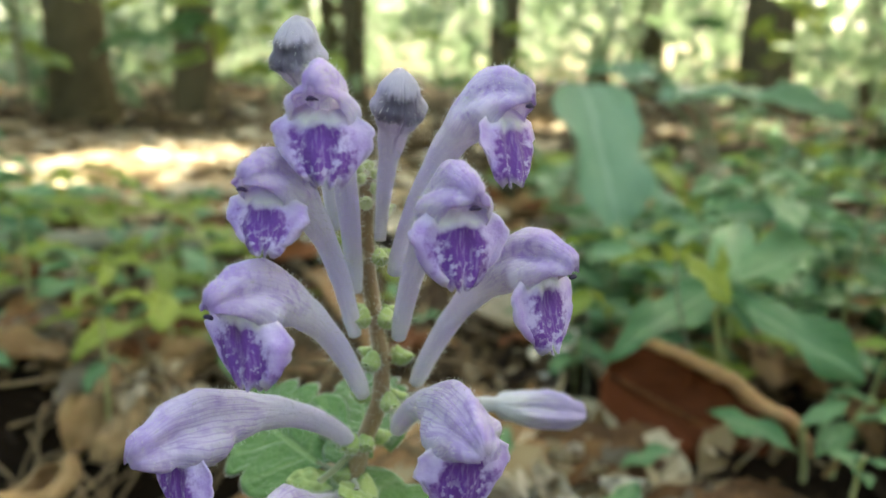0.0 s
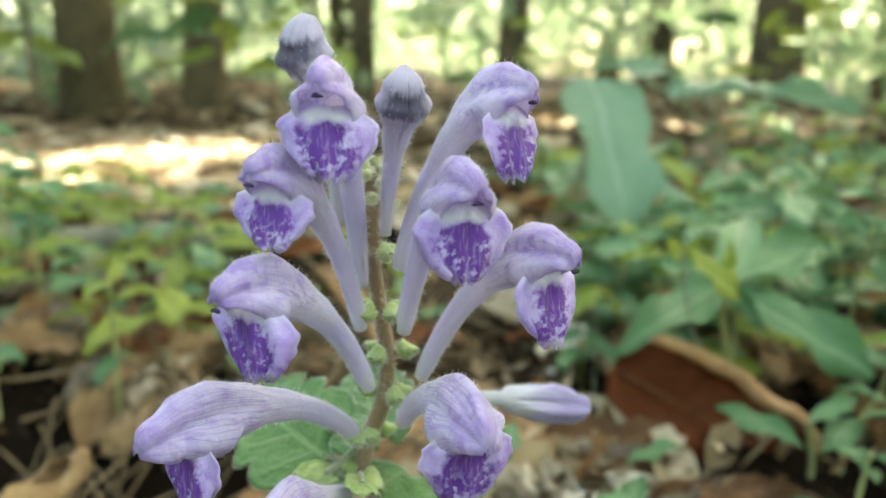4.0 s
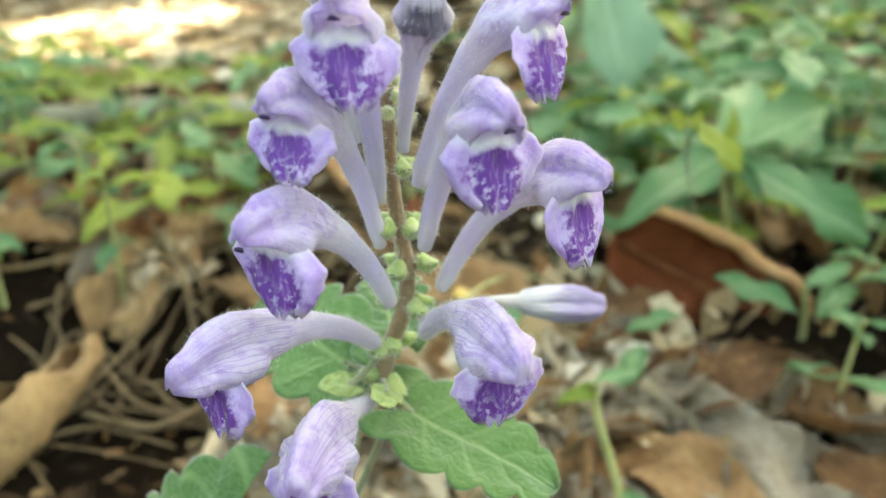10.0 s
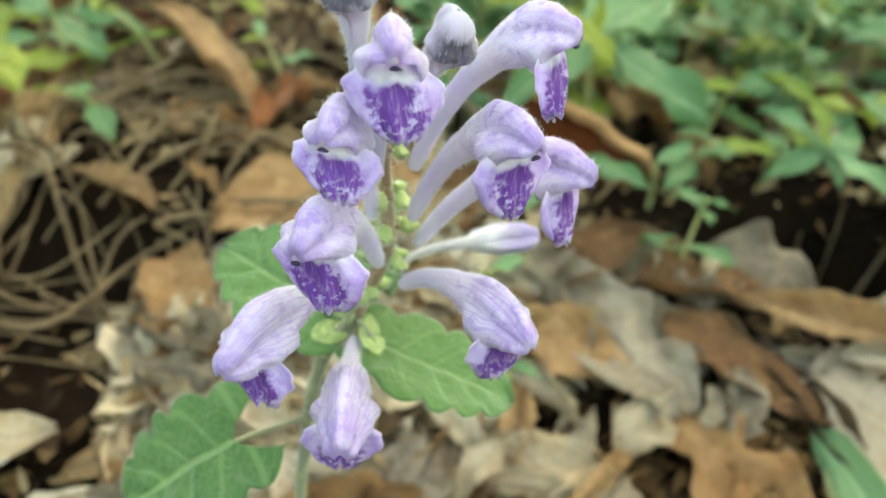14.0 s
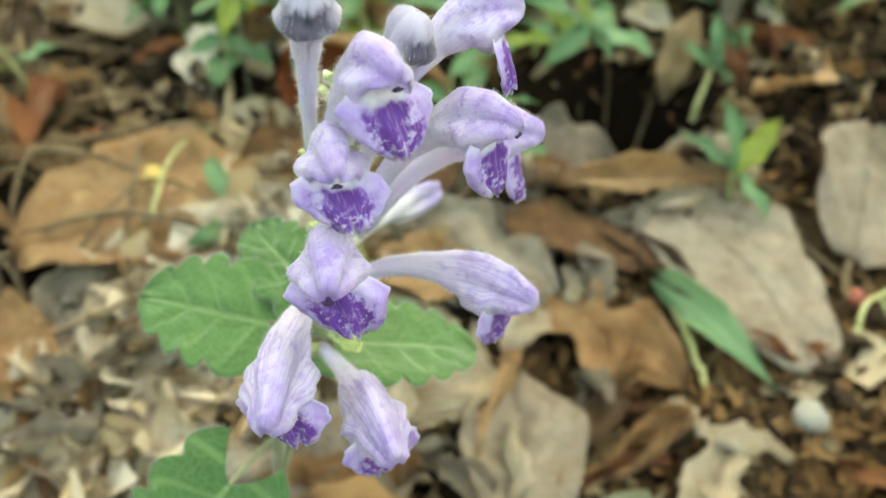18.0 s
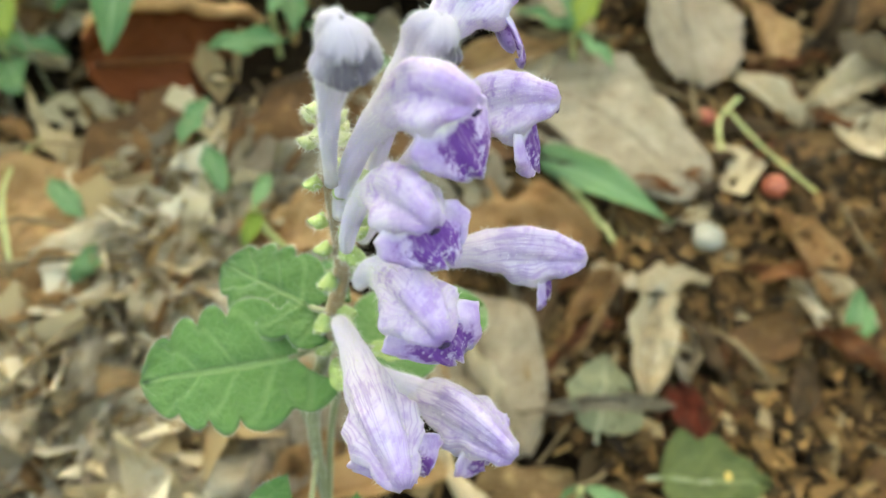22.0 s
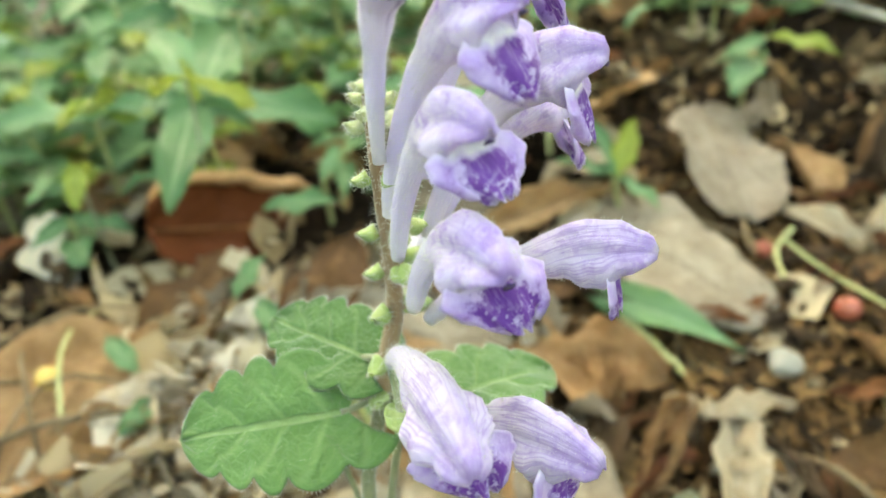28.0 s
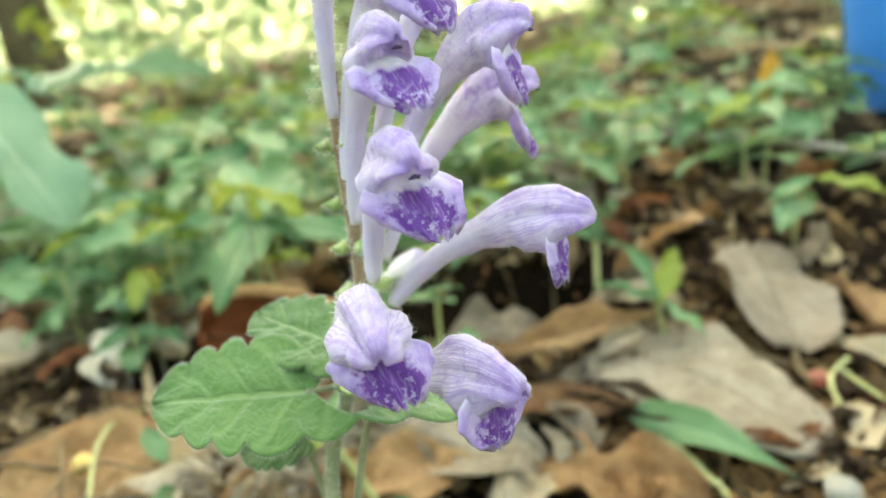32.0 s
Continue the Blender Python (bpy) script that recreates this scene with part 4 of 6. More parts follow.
def hero_leaf(x, y, size, turn, mat, label, seed, lift=4, tip=(0, 0), **shape):
    HEROES.append((x, y, size))
    me = leaf_mesh("dry_leaf", sheet_leaf(seed, nv=26, nu=15, **{"rag": 0.10, **shape}), mat)
    ob = new("dry_leaf", me)
    ob.matrix_basis = lie(x, y, size, turn, lift, tip)
    mod = ob.modifiers.new("thick", 'SOLIDIFY')
    mod.thickness = 0.35 * MM / (size * MM) * 0.6
    add_stalk(ob, seed)
    return tagged(ob, label, "leaf", "fallen leaves")


def laid_leaf(base, tip, width, mat, label, seed, face=(0.0, 0.0, 1.0), **shape):
    """A fallen leaf from its base to its tip (mm), with its upper face turned to the given way."""
    B, T = V(base) + Vector((0, 0, 2 * MM)), V(tip) + Vector((0, 0, 2 * MM))
    L = (T - B).length
    HEROES.append(((base[0] + tip[0]) / 2, (base[1] + tip[1]) / 2, L / MM))
    ex = (T - B).normalized()
    ez = Vector(face)
    ez = (ez - ex * ez.dot(ex)).normalized()
    me = leaf_mesh("dry_leaf", sheet_leaf(seed, ratio=width * MM / L, nv=30, nu=17, **{"rag": 0.12, **shape}), mat)
    ob = new("dry_leaf", me)
    ob.matrix_basis = Matrix.Translation((B + T) / 2) @ Matrix((ex, ez.cross(ex), ez)).transposed().to_4x4() @ Matrix.Scale(L, 4)
    mod = ob.modifiers.new("thick", 'SOLIDIFY')
    mod.thickness = 0.25 * MM / L
    add_stalk(ob, seed)
    return tagged(ob, label, "leaf", "fallen leaves")


laid_leaf((174, 152, 38), (160, 74, 22), 57, M_BEIGE, "large pale grey-beige fallen leaf lying flat", 11, blunt=0.45, curl=0.10, bend=0.05, wavy=0.035, rag=0.04, point=0.62)
laid_leaf((134, 164, 36), (146, 98, 24), 15, M_BROWN, "dark brown leaf folded against a pale one", 12, curl=0.5, bend=0.08, wavy=0.08)
laid_leaf((128, 172, 48), (186, 142, 46), 17, M_DRY, "tan curled leaf at the edge of a dark hollow", 31, (-0.3, -0.4, 1), curl=0.6, bend=0.12, wavy=0.12)
laid_leaf((207, 96, 30), (272, 134, 47), 50, M_PALE, "rounded grey-brown fallen leaf tilted on the litter", 13, (0.25, -0.3, 1), blunt=0.55, curl=0.18, bend=0.10, wavy=0.04, rag=0.05)
laid_leaf((99, 140, 32), (112, 93, 26), 34, M_DRY, "jagged tan fallen leaf", 20, (-0.2, 0, 1), blunt=0.6, curl=0.22, bend=0.12, wavy=0.10, lobes=3, rag=0.3)
laid_leaf((8, 184, 35), (-2, 128, 24), 50, M_BEIGE, "crumpled pale beige leaf under the flowering plant", 14, (0, -0.15, 1), blunt=0.4, curl=0.10, bend=0.08, wavy=0.16, rib=0.011, rag=0.2)
laid_leaf((-54, 226, 38), (-44, 184, 35), 25, M_DRY, "tan-orange ribbed leaf strip curling over", 16, (-0.1, -0.3, 1), blunt=0.35, curl=0.42, bend=0.25, wavy=0.04, rib=0.014, rag=0.06)
laid_leaf((-44, 190, 33), (-49, 148, 26), 22, M_AMBER, "brown ribbed leaf end curled to the soil", 36, (-0.1, -0.3, 1), blunt=0.4, curl=0.5, bend=0.25, wavy=0.06, rib=0.016, rag=0.10)
laid_leaf((-40, 238, 46), (48, 230, 52), 52, M_DRY, "broad orange-tan leaf with a buckled face", 29, (0, -0.2, 1), blunt=0.6, curl=0.16, bend=0.08, wavy=0.10, rag=0.10)
laid_leaf((30, 132, 27), (66, 125, 30), 24, M_CREAM, "cream leaf scrap curled upward at its edge", 23, (0.1, -0.2, 1), blunt=0.5, curl=0.35, bend=0.2, wavy=0.10)
laid_leaf((12, 110, 22), (40, 138, 30), 20, M_DRY, "orange-tan leaf curled along its length", 37, (-0.3, 0.1, 1), blunt=0.6, curl=0.5, bend=0.15, wavy=0.06)
laid_leaf((72, 125, 27), (38, 80, 21), 36, M_BEIGE, "grey-beige creased fallen leaf", 24, (0.1, -0.1, 1), blunt=0.55, curl=0.18, bend=0.08, wavy=0.07)
laid_leaf((76, 128, 30), (34, 100, 25), 11, M_DRY, "orange-brown leaf standing on its edge", 38, (-0.7, 0.5, 0.6), curl=0.4, bend=0.2, wavy=0.10)
laid_leaf((70, 83, 24), (106, 83, 26), 20, M_AMBER, "small brown leaf rolled into a tube", 17, curl=1.15, bend=0.06, wavy=0.04, blunt=0.4)
laid_leaf((110, 70, 25), (70, 58, 21), 14, M_CREAM, "white torn scrap of leaf", 18, (0.1, 0.2, 1), blunt=0.5, curl=0.3, bend=0.2, wavy=0.08, rag=0.4)
laid_leaf((101, 80, 26), (119, 58, 24), 11, M_CREAM, "pale torn scrap of leaf", 19, (0.1, 0.2, 1), blunt=0.5, curl=0.3, bend=0.2, wavy=0.10, rag=0.4)
laid_leaf((50, 80, 27), (70, 51, 25), 8, M_BEIGE, "pale crinkled leaf edge rolled like a cord", 39, (0, 0, 1), curl=1.1, bend=0.12, wavy=0.06, rib=0.02, blunt=0.3)
laid_leaf((70, 190, 43), (102, 140, 32), 36, M_BEIGE, "grey-beige leaf with a torn tip", 22, (-0.15, -0.15, 1), blunt=0.55, curl=0.16, bend=0.12, wavy=0.08, rag=0.25)
laid_leaf((-129, 158, 30), (-116, 228, 40), 46, M_TAN, "pale tan leaf rolled into a tube", 15, curl=1.2, bend=0.04, wavy=0.03, blunt=0.4)
laid_leaf((-124, 243, 42), (-98, 322, 60), 30, M_TAN, "long torn tan leaf among twigs", 40, (0, -0.4, 1), blunt=0.5, curl=0.2, bend=0.12, wavy=0.12, rag=0.5)
laid_leaf((104, 174, 42), (142, 130, 32), 28, M_AMBER, "brown-grey leaf beside pale fallen leaves", 25, (0.1, -0.2, 1), blunt=0.6, curl=0.2, bend=0.1, wavy=0.08)
laid_leaf((45, 166, 36), (67, 140, 30), 10, M_CREAM, "narrow cream curl of dry leaf", 41, (0.2, -0.2, 1), curl=0.5, bend=0.25, wavy=0.06)
laid_leaf((52, 174, 40), (86, 156, 36), 26, M_DRY, "tan leaf with a curled edge", 21, (-0.1, -0.2, 1), blunt=0.6, curl=0.3, bend=0.2, wavy=0.10)
laid_leaf((138, 206, 44), (166, 178, 40), 34, M_BEIGE, "crumpled pale leaf by a dark hollow", 42, (-0.3, -0.5, 1), blunt=0.5, curl=0.2, bend=0.15, wavy=0.16, rag=0.3)
laid_leaf((90, 214, 42), (128, 200, 44), 26, M_BROWN, "dark grey-brown shaded leaf", 30, (-0.1, -0.4, 1), blunt=0.6, curl=0.22, bend=0.15, wavy=0.08)
laid_leaf((30, 222, 50), (84, 236, 54), 30, M_AMBER, "brown leaf with a buckled face", 43, (0, -0.3, 1), blunt=0.6, curl=0.25, bend=0.2, wavy=0.10)
laid_leaf((-150, 330, 52), (-92, 318, 54), 34, M_RUST, "dark rust-red fallen leaf among twigs", 44, (0, -0.4, 1), blunt=0.6, curl=0.25, bend=0.15, wavy=0.12, rag=0.3)
laid_leaf((-104, 352, 54), (-62, 328, 56), 26, M_BROWN, "dark brown leaf among twigs", 45, (0.1, -0.4, 1), blunt=0.6, curl=0.3, bend=0.2, wavy=0.12, rag=0.3)
laid_leaf((-66, 380, 74), (-22, 292, 58), 24, M_DRY, "long tan leaf curled along its edge", 46, (0.4, -0.3, 1), blunt=0.5, curl=0.6, bend=0.12, wavy=0.06)
laid_leaf((-160, 292, 48), (-126, 296, 50), 20, M_TAN, "torn tan leaf scrap among twigs", 47, (0, -0.3, 1), blunt=0.6, curl=0.2, bend=0.1, wavy=0.1, rag=0.4)
laid_leaf((80, 54, 19), (66, 40, 17), 11, M_DARKRED, "small dark red leaf scrap on the soil", 91, (-0.2, -0.2, 1), blunt=0.6, curl=0.35, bend=0.15, wavy=0.12)
laid_leaf((66, 14, 14), (50, 6, 12), 9, M_DARKRED, "small dark red leaf scrap on the soil", 92, (-0.2, -0.2, 1), blunt=0.6, curl=0.35, bend=0.15, wavy=0.12)
laid_leaf((-18, 172, 33), (4, 196, 42), 20, M_CREAM, "cream curled leaf among paler scraps", 93, (-0.1, -0.3, 1), blunt=0.6, curl=0.4, bend=0.2, wavy=0.12, rag=0.3)
laid_leaf((-36, 186, 38), (-12, 206, 44), 18, M_CREAM, "cream curled leaf among paler scraps", 94, (-0.2, -0.3, 1), blunt=0.6, curl=0.35, bend=0.25, wavy=0.12, rag=0.3)
laid_leaf((-10, 206, 45), (16, 214, 49), 20, M_DRY, "orange-tan leaf curled among paler scraps", 95, (0, -0.4, 1), blunt=0.6, curl=0.4, bend=0.2, wavy=0.1, rag=0.2)
laid_leaf((20, 196, 46), (6, 176, 38), 15, M_CREAM, "cream curled leaf among paler scraps", 96, (0.1, -0.3, 1), blunt=0.6, curl=0.5, bend=0.25, wavy=0.12, rag=0.3)
laid_leaf((-30, 172, 34), (-20, 156, 30), 14, M_CREAM, "cream curled leaf among paler scraps", 97, (-0.1, -0.3, 1), blunt=0.6, curl=0.4, bend=0.2, wavy=0.12, rag=0.3)
laid_leaf((-106, 154, 30), (-80, 160, 30), 16, M_CREAM, "cream dry leaf by a dark hollow", 98, (0, -0.3, 1), blunt=0.6, curl=0.3, bend=0.2, wavy=0.1, rag=0.2)
hero_leaf(225, 28, 62, 70, M_CREAM, "pale grey-white leaf with a straight edge", 26, 6, (5, 0), ratio=0.6, curl=0.1, bend=0.06, wavy=0.04)
hero_leaf(150, 36, 40, 45, M_DRY, "tan leaf folded upward", 27, 7, (25, 0), ratio=0.6, curl=0.45, bend=0.2, wavy=0.06)
hero_leaf(135, 22, 44, 55, M_CREAM, "pale leaf lying beside a green one", 28, 5, (-12, 0), ratio=0.45, curl=0.3, bend=0.1, wavy=0.05)
hero_leaf(-20, 196, 34, 20, M_CREAM, "crumbled pale leaf on the soil", 32, 6, (0, 10), ratio=0.6, curl=0.3, bend=0.2, wavy=0.16)
hero_leaf(-24, 172, 30, 80, M_BEIGE, "crumbled pale grey leaf", 33, 5, (0, 0), ratio=0.7, curl=0.3, bend=0.1, wavy=0.2)
hero_leaf(81, 44, 34, -30, M_RUST, "dark red-brown leaf scrap", 34, 3, (0, 0), ratio=0.6, curl=0.2, bend=0.1, wavy=0.1)
hero_leaf(262, 88, 54, 40, M_DRY, "tan leaf with a pale face", 35, 6, (20, 0), ratio=0.5, curl=0.4, bend=0.15, wavy=0.08)
# the rust leaf leans with one rim up and its inner side open to the front, that side's shade put into its dark colour
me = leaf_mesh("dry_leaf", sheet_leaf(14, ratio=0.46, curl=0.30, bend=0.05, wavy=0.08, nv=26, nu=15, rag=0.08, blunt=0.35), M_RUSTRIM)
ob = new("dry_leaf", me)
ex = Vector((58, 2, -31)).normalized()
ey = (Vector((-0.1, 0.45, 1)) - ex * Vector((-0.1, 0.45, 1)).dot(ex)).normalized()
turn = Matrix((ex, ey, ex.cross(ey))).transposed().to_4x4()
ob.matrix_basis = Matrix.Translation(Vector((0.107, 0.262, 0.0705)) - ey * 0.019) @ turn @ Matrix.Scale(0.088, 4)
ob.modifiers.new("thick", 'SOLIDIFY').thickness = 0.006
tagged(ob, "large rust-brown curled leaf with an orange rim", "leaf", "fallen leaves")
RIM = [me.vertices[i * 15 + 14].co.copy() for i in range(1, 26)]
bm = bmesh.new()
tube(bm, [p + Vector((0, 0.0, 0.012 * noise.noise((i * .3, 0, 1)))) for i, p in enumerate(RIM)], [0.034 * math.sin(math.pi * (i + 1) / 26) ** 0.5 * (1 + 0.3 * noise.noise((i * .5, 2, 0))) for i in range(25)], 8)
rolled = part("rolled_rim", bm, M_ORANGETAN, None, "rolled orange-tan rim")
rolled.parent = ob
bm = bmesh.new()
tube(bm, [Vector((-0.48 + 0.04 * i, 0, 0.1 * (0.25 - (0.04 * i - 0.48) ** 2) + 0.006)) for i in range(25)], [0.010 - 0.00025 * i for i in range(25)], 6)
rib = part("midrib", bm, M_RUST, None, "raised midrib")
rib.parent = ob

# grey-green scalloped leaves close to the ground
for i, (x, y, size, turn, tipx) in enumerate(((66, 70, 25, 20, 18), (59, 34, 29, -60, 5))):
    me = leaf_mesh("ground_leaf", sheet_leaf(60 + i, ratio=0.95, curl=0.2, bend=0.1, wavy=0.07, nv=34, nu=13, point=0.6, lobes=(0, 3)[i], rag=0.12), (M_GREYLEAF, M_GREY)[i])
    ob = new("ground_leaf", me)
    ob.matrix_basis = lie(x, y, size, turn, 9, (tipx, 0))
    bm = bmesh.new()
    tube(bm, [Vector((-0.62 + 0.1 * k, 0.012 * math.sin(k), -0.02 + 0.1 * (0.25 - (-0.12 + 0.1 * k - 0.5) ** 2) + 0.012)) for k in range(11)], [0.022 - 0.0015 * k for k in range(11)], 6)
    rib = part("midrib", bm, M_STEM_LOW, None, "pale raised midrib")
    rib.parent = ob
    tagged(ob, "grey-green downy rounded leaf near the soil", "leaf", "grey-green ground leaves")

# scattered fallen leaves, a few shapes over and over
KINDS = []
for i in range(14):
    r = random.Random(200 + i)
    mat = (M_TAN, M_BROWN, M_DRY, M_RUST, M_BEIGE, M_AMBER, M_CREAM)[i % 7]
    KINDS.append((leaf_mesh("fallen_leaf", sheet_leaf(300 + i, ratio=r.uniform(.4, .68), curl=r.choice((.2, .35, .55, .9)), bend=r.uniform(.05, .3), wavy=r.uniform(.09, .22), nv=12, nu=7, lobes=r.choice((0, 0, 0, 3))), mat),
                  {M_TAN: "dry tan fallen leaf on the soil", M_BROWN: "dark brown decaying fallen leaf", M_RUST: "rust-brown dry fallen leaf", M_BEIGE: "pale grey-beige dry fallen leaf", M_DRY: "orange-tan dry fallen leaf", M_AMBER: "amber-brown dry fallen leaf", M_CREAM: "cream dry curled fallen leaf"}[mat]))
FAR_LEAVES = []
for i in range(420):
    if i < 190: x, y = rng.uniform(-190, 330), rng.uniform(-30, 420)
    else: x, y = rng.uniform(-350, 650), rng.uniform(-100, 800)
    if math.hypot(x + 22, y - 88) < 18 or math.hypot(x - 190, y - 216) < 52 or math.hypot(x - 48, y - 48) < 30: continue
    if math.hypot(x - 100, y - 262) < 48 or math.hypot(x - 8, y - 238) < 46 or math.hypot(x - 168, y - 122) < 45 or math.hypot(x + 53, y - 185) < 34: continue
    if any(math.hypot(x - hx, y - hy) < 0.36 * hs for hx, hy, hs in HEROES): continue
    kind = rng.randrange(14)
    if 40 < x < 200 and 95 < y < 178 and kind % 7 in (1, 5): kind = 4
    if -190 < x < -20 and 175 < y < 330 and (kind % 7 in (4, 6) or kind % 2): continue
    near_soil = 40 < x < 190 and -10 < y < 112
    if near_soil and kind % 2: continue
    if near_soil: kind = (5, 4, 3, 12, 1, 2)[kind % 6]
    if 66 < x < 185 and 178 < y < 255: kind = (1, 5, 8, 12, 3, 10)[kind % 6]
    if -70 < x < 38 and 112 < y < 232: kind = (0, 4, 6, 13, 2, 11)[kind % 6]
    me, label = KINDS[kind]
    if i >= 190:
        FAR_LEAVES.append((me, lie(x, y, rng.uniform(24, 54), rng.uniform(0, 360), rng.uniform(5, 18), (rng.gauss(0, 24), rng.gauss(0, 18)))))
        continue
    ob = new("fallen_leaf", me)
    ob.matrix_basis = lie(x, y, rng.uniform(14, 32) if near_soil else rng.uniform(24, 54), rng.uniform(0, 360), rng.uniform(5, 18), (rng.gauss(0, 24), rng.gauss(0, 18)))
    tagged(ob, label, "leaf", "fallen leaves")
    add_stalk(ob, i)


for i in range(330):
    x, y = (rng.uniform(60, 480), rng.uniform(300, 760)) if i < 190 else (rng.uniform(-480, -60), rng.uniform(310, 720))
    FAR_LEAVES.append((KINDS[(0, 4, 2, 6, 11, 7, 9)[i % 7] if i < 190 else (0, 1, 5, 2, 3, 8, 12)[i % 7]][0], lie(x, y, rng.uniform(28, 60), rng.uniform(0, 360), rng.uniform(4, 14), (rng.gauss(0, 18), rng.gauss(0, 14)))))
joined_leaves("far_fallen_leaves", FAR_LEAVES, "dry tan and brown fallen leaves farther off on the forest floor")


SHARDS = [leaf_mesh("leaf_fragment", sheet_leaf(340 + q, ratio=(.45, .6, .35, .7, .5)[q], curl=(.5, .3, .8, .25, .6)[q], bend=.25, wavy=.2, nv=9, nu=7, rag=.6), (M_CREAM, M_BEIGE, M_CREAM, M_CREAM, M_DRY)[q]) for q in range(5)]
for i in range(390):
    u = rng.uniform(-1, 1)
    x, y = (15 + 55 * u + rng.gauss(0, 14), 193 + 16 * u + rng.gauss(0, 17)) if i < 80 else (rng.uniform(-60, 40), rng.uniform(118, 228)) if i < 270 else (rng.uniform(20, 230), rng.uniform(50, 200))
    if math.hypot(x - 3, y - 155) < 23 or math.hypot(x - 165, y - 112) < 34 or math.hypot(x - 240, y - 116) < 30 or math.hypot(x - 4, y - 238) < 44 or math.hypot(x - 70, y - 72) < 24 or math.hypot(x - 58, y - 34) < 24: continue
    if x > 105 and y < 112: continue
    ob = new("leaf_fragment", SHARDS[rng.randrange(5)])
    ob.matrix_basis = lie(x, y, rng.uniform(11, 30), rng.uniform(0, 360), rng.uniform(6, 14), (rng.gauss(0, 25), rng.gauss(0, 20)))
    tagged(ob, "pale curled fragment of a dry leaf on the litter", "leaf fragment", "leaf fragments")


bank = random.Random(77)
for i in range(64):
    x, y = bank.uniform(-62, 32), bank.uniform(120, 216)
    if math.hypot(x - 3, y - 155) < 24 or math.hypot(x + 28, y - 130) < 14: continue
    me, label = KINDS[(6, 13, 0, 4, 6, 2, 11, 13)[i % 8]]
    ob = new("fallen_leaf", me)
    ob.matrix_basis = lie(x, y, bank.uniform(20, 38), bank.uniform(0, 360), bank.uniform(9, 17), (bank.gauss(0, 20), bank.gauss(0, 16)))
    tagged(ob, label, "leaf", "fallen leaves")
    add_stalk(ob, i)


for i in range(90):
    x, y = rng.uniform(85, 270), rng.uniform(-30, 115)
    if math.hypot(x - 62, y - 40) < 34 or any(math.hypot(x - hx, y - hy) < 0.3 * hs for hx, hy, hs in HEROES): continue
    me, label = KINDS[(1, 5, 3, 8, 12, 10, 1, 5, 3)[i % 9]]
    ob = new("fallen_leaf", me)
    ob.matrix_basis = lie(x, y, rng.uniform(12, 30), rng.uniform(0, 360), rng.uniform(4, 10), (rng.gauss(0, 14), rng.gauss(0, 12)))
    tagged(ob, label, "leaf", "fallen leaves")
    add_stalk(ob, i)
for i in range(34):
    x, y = rng.uniform(-240, -50), rng.uniform(265, 400)
    me, label = KINDS[(0, 4, 2, 6, 11, 7, 9)[i % 7]]
    ob = new("fallen_leaf", me)
    ob.matrix_basis = lie(x, y, rng.uniform(24, 50), rng.uniform(0, 360), rng.uniform(5, 14), (rng.gauss(0, 18), rng.gauss(0, 14)))
    tagged(ob, label, "leaf", "fallen leaves")
    add_stalk(ob, i)


def scatter_mesh(name, count, place, size, seed, mat, label, tilt=0.35, ratio=(0.35, 0.8), lift=(0.0, 5.0)):
    """One joined mesh of small leaf bits: six-cornered bent scraps."""
    r = np.random.default_rng(seed)
    verts, faces = [], []
    for i in range(count):
        x, y = place(r)
        if math.hypot((x - .186) / .048, (y - .208) / .036) < 1 or math.hypot(x - .006, y - .240) < .030 or (-.19 < x < -.02 and .17 < y < .32 and r.random() < .72) or (.07 < x < .185 and .178 < y < .255 and r.random() < .6): continue
        L = size * MM * r.uniform(0.4, 1.3) * 0.5
        W = L * r.uniform(*ratio)
        a, tx, ty = r.uniform(0, 2 * math.pi), r.normal(0, tilt), r.normal(0, tilt)
        c, s = math.cos(a), math.sin(a)
        z0 = ground_z(x, y) + r.uniform(*lift) * MM
        cr = r.uniform(-.5, .7)
        k = len(verts)
        for px, py, pz in ((-1, 0, 0), (-.45, .8, cr), (.45, .9, cr * .8), (1, .1, .3 * cr), (.5, -.8, cr), (-.4, -.9, cr * .7), (0, 0, -.15)):
            jag = r.uniform(0.55, 1.25) if px or py else 1.0
            qx, qy = px * L * jag, py * W * jag
            verts.append((x + qx * c - qy * s, y + qx * s + qy * c, z0 + qx * tx + qy * ty + pz * W * 0.6))
        faces += [(k + 6, k + j, k + (j + 1) % 6) for j in range(6)]
    me = bpy.data.meshes.new(name)
    me.from_pydata(verts, [], faces)
    me.materials.append(mat)
    return tagged(new(name, me), label, "leaf litter", kind="stuff")


scatter_mesh("leaf_crumbs", 15000, lambda r: (r.uniform(-.22, .40), r.uniform(-.06, .45)), 10, 1, M_LITTER, "broken brown leaf crumbs covering the soil, about half darkened as gap shade", 0.5, (0.14, 0.6), lift=(0.0, 7.0))
scatter_mesh("leaf_litter", 5200, lambda r: (r.normal(0.15, 0.7), r.normal(0.5, 0.7)), 34, 2, M_FARLITTER, "dry brown leaf litter over the forest floor", 0.25)
def far_place(r):
    a, d = r.uniform(0, 2 * math.pi), 1.2 + 9 * r.random() ** 1.6
    return d * math.cos(a), d * math.sin(a)
scatter_mesh("far_leaf_litter", 9000, far_place, 95, 3, M_FARLITTER, "dry leaf litter farther off on the forest floor", 0.15, lift=(0.0, 15.0))
def near_place(r):
    a, d = r.uniform(2.9, 6.5), 0.3 + 1.1 * math.sqrt(r.random())
    return 0.05 + d * math.cos(a), -0.05 + d * math.sin(a)
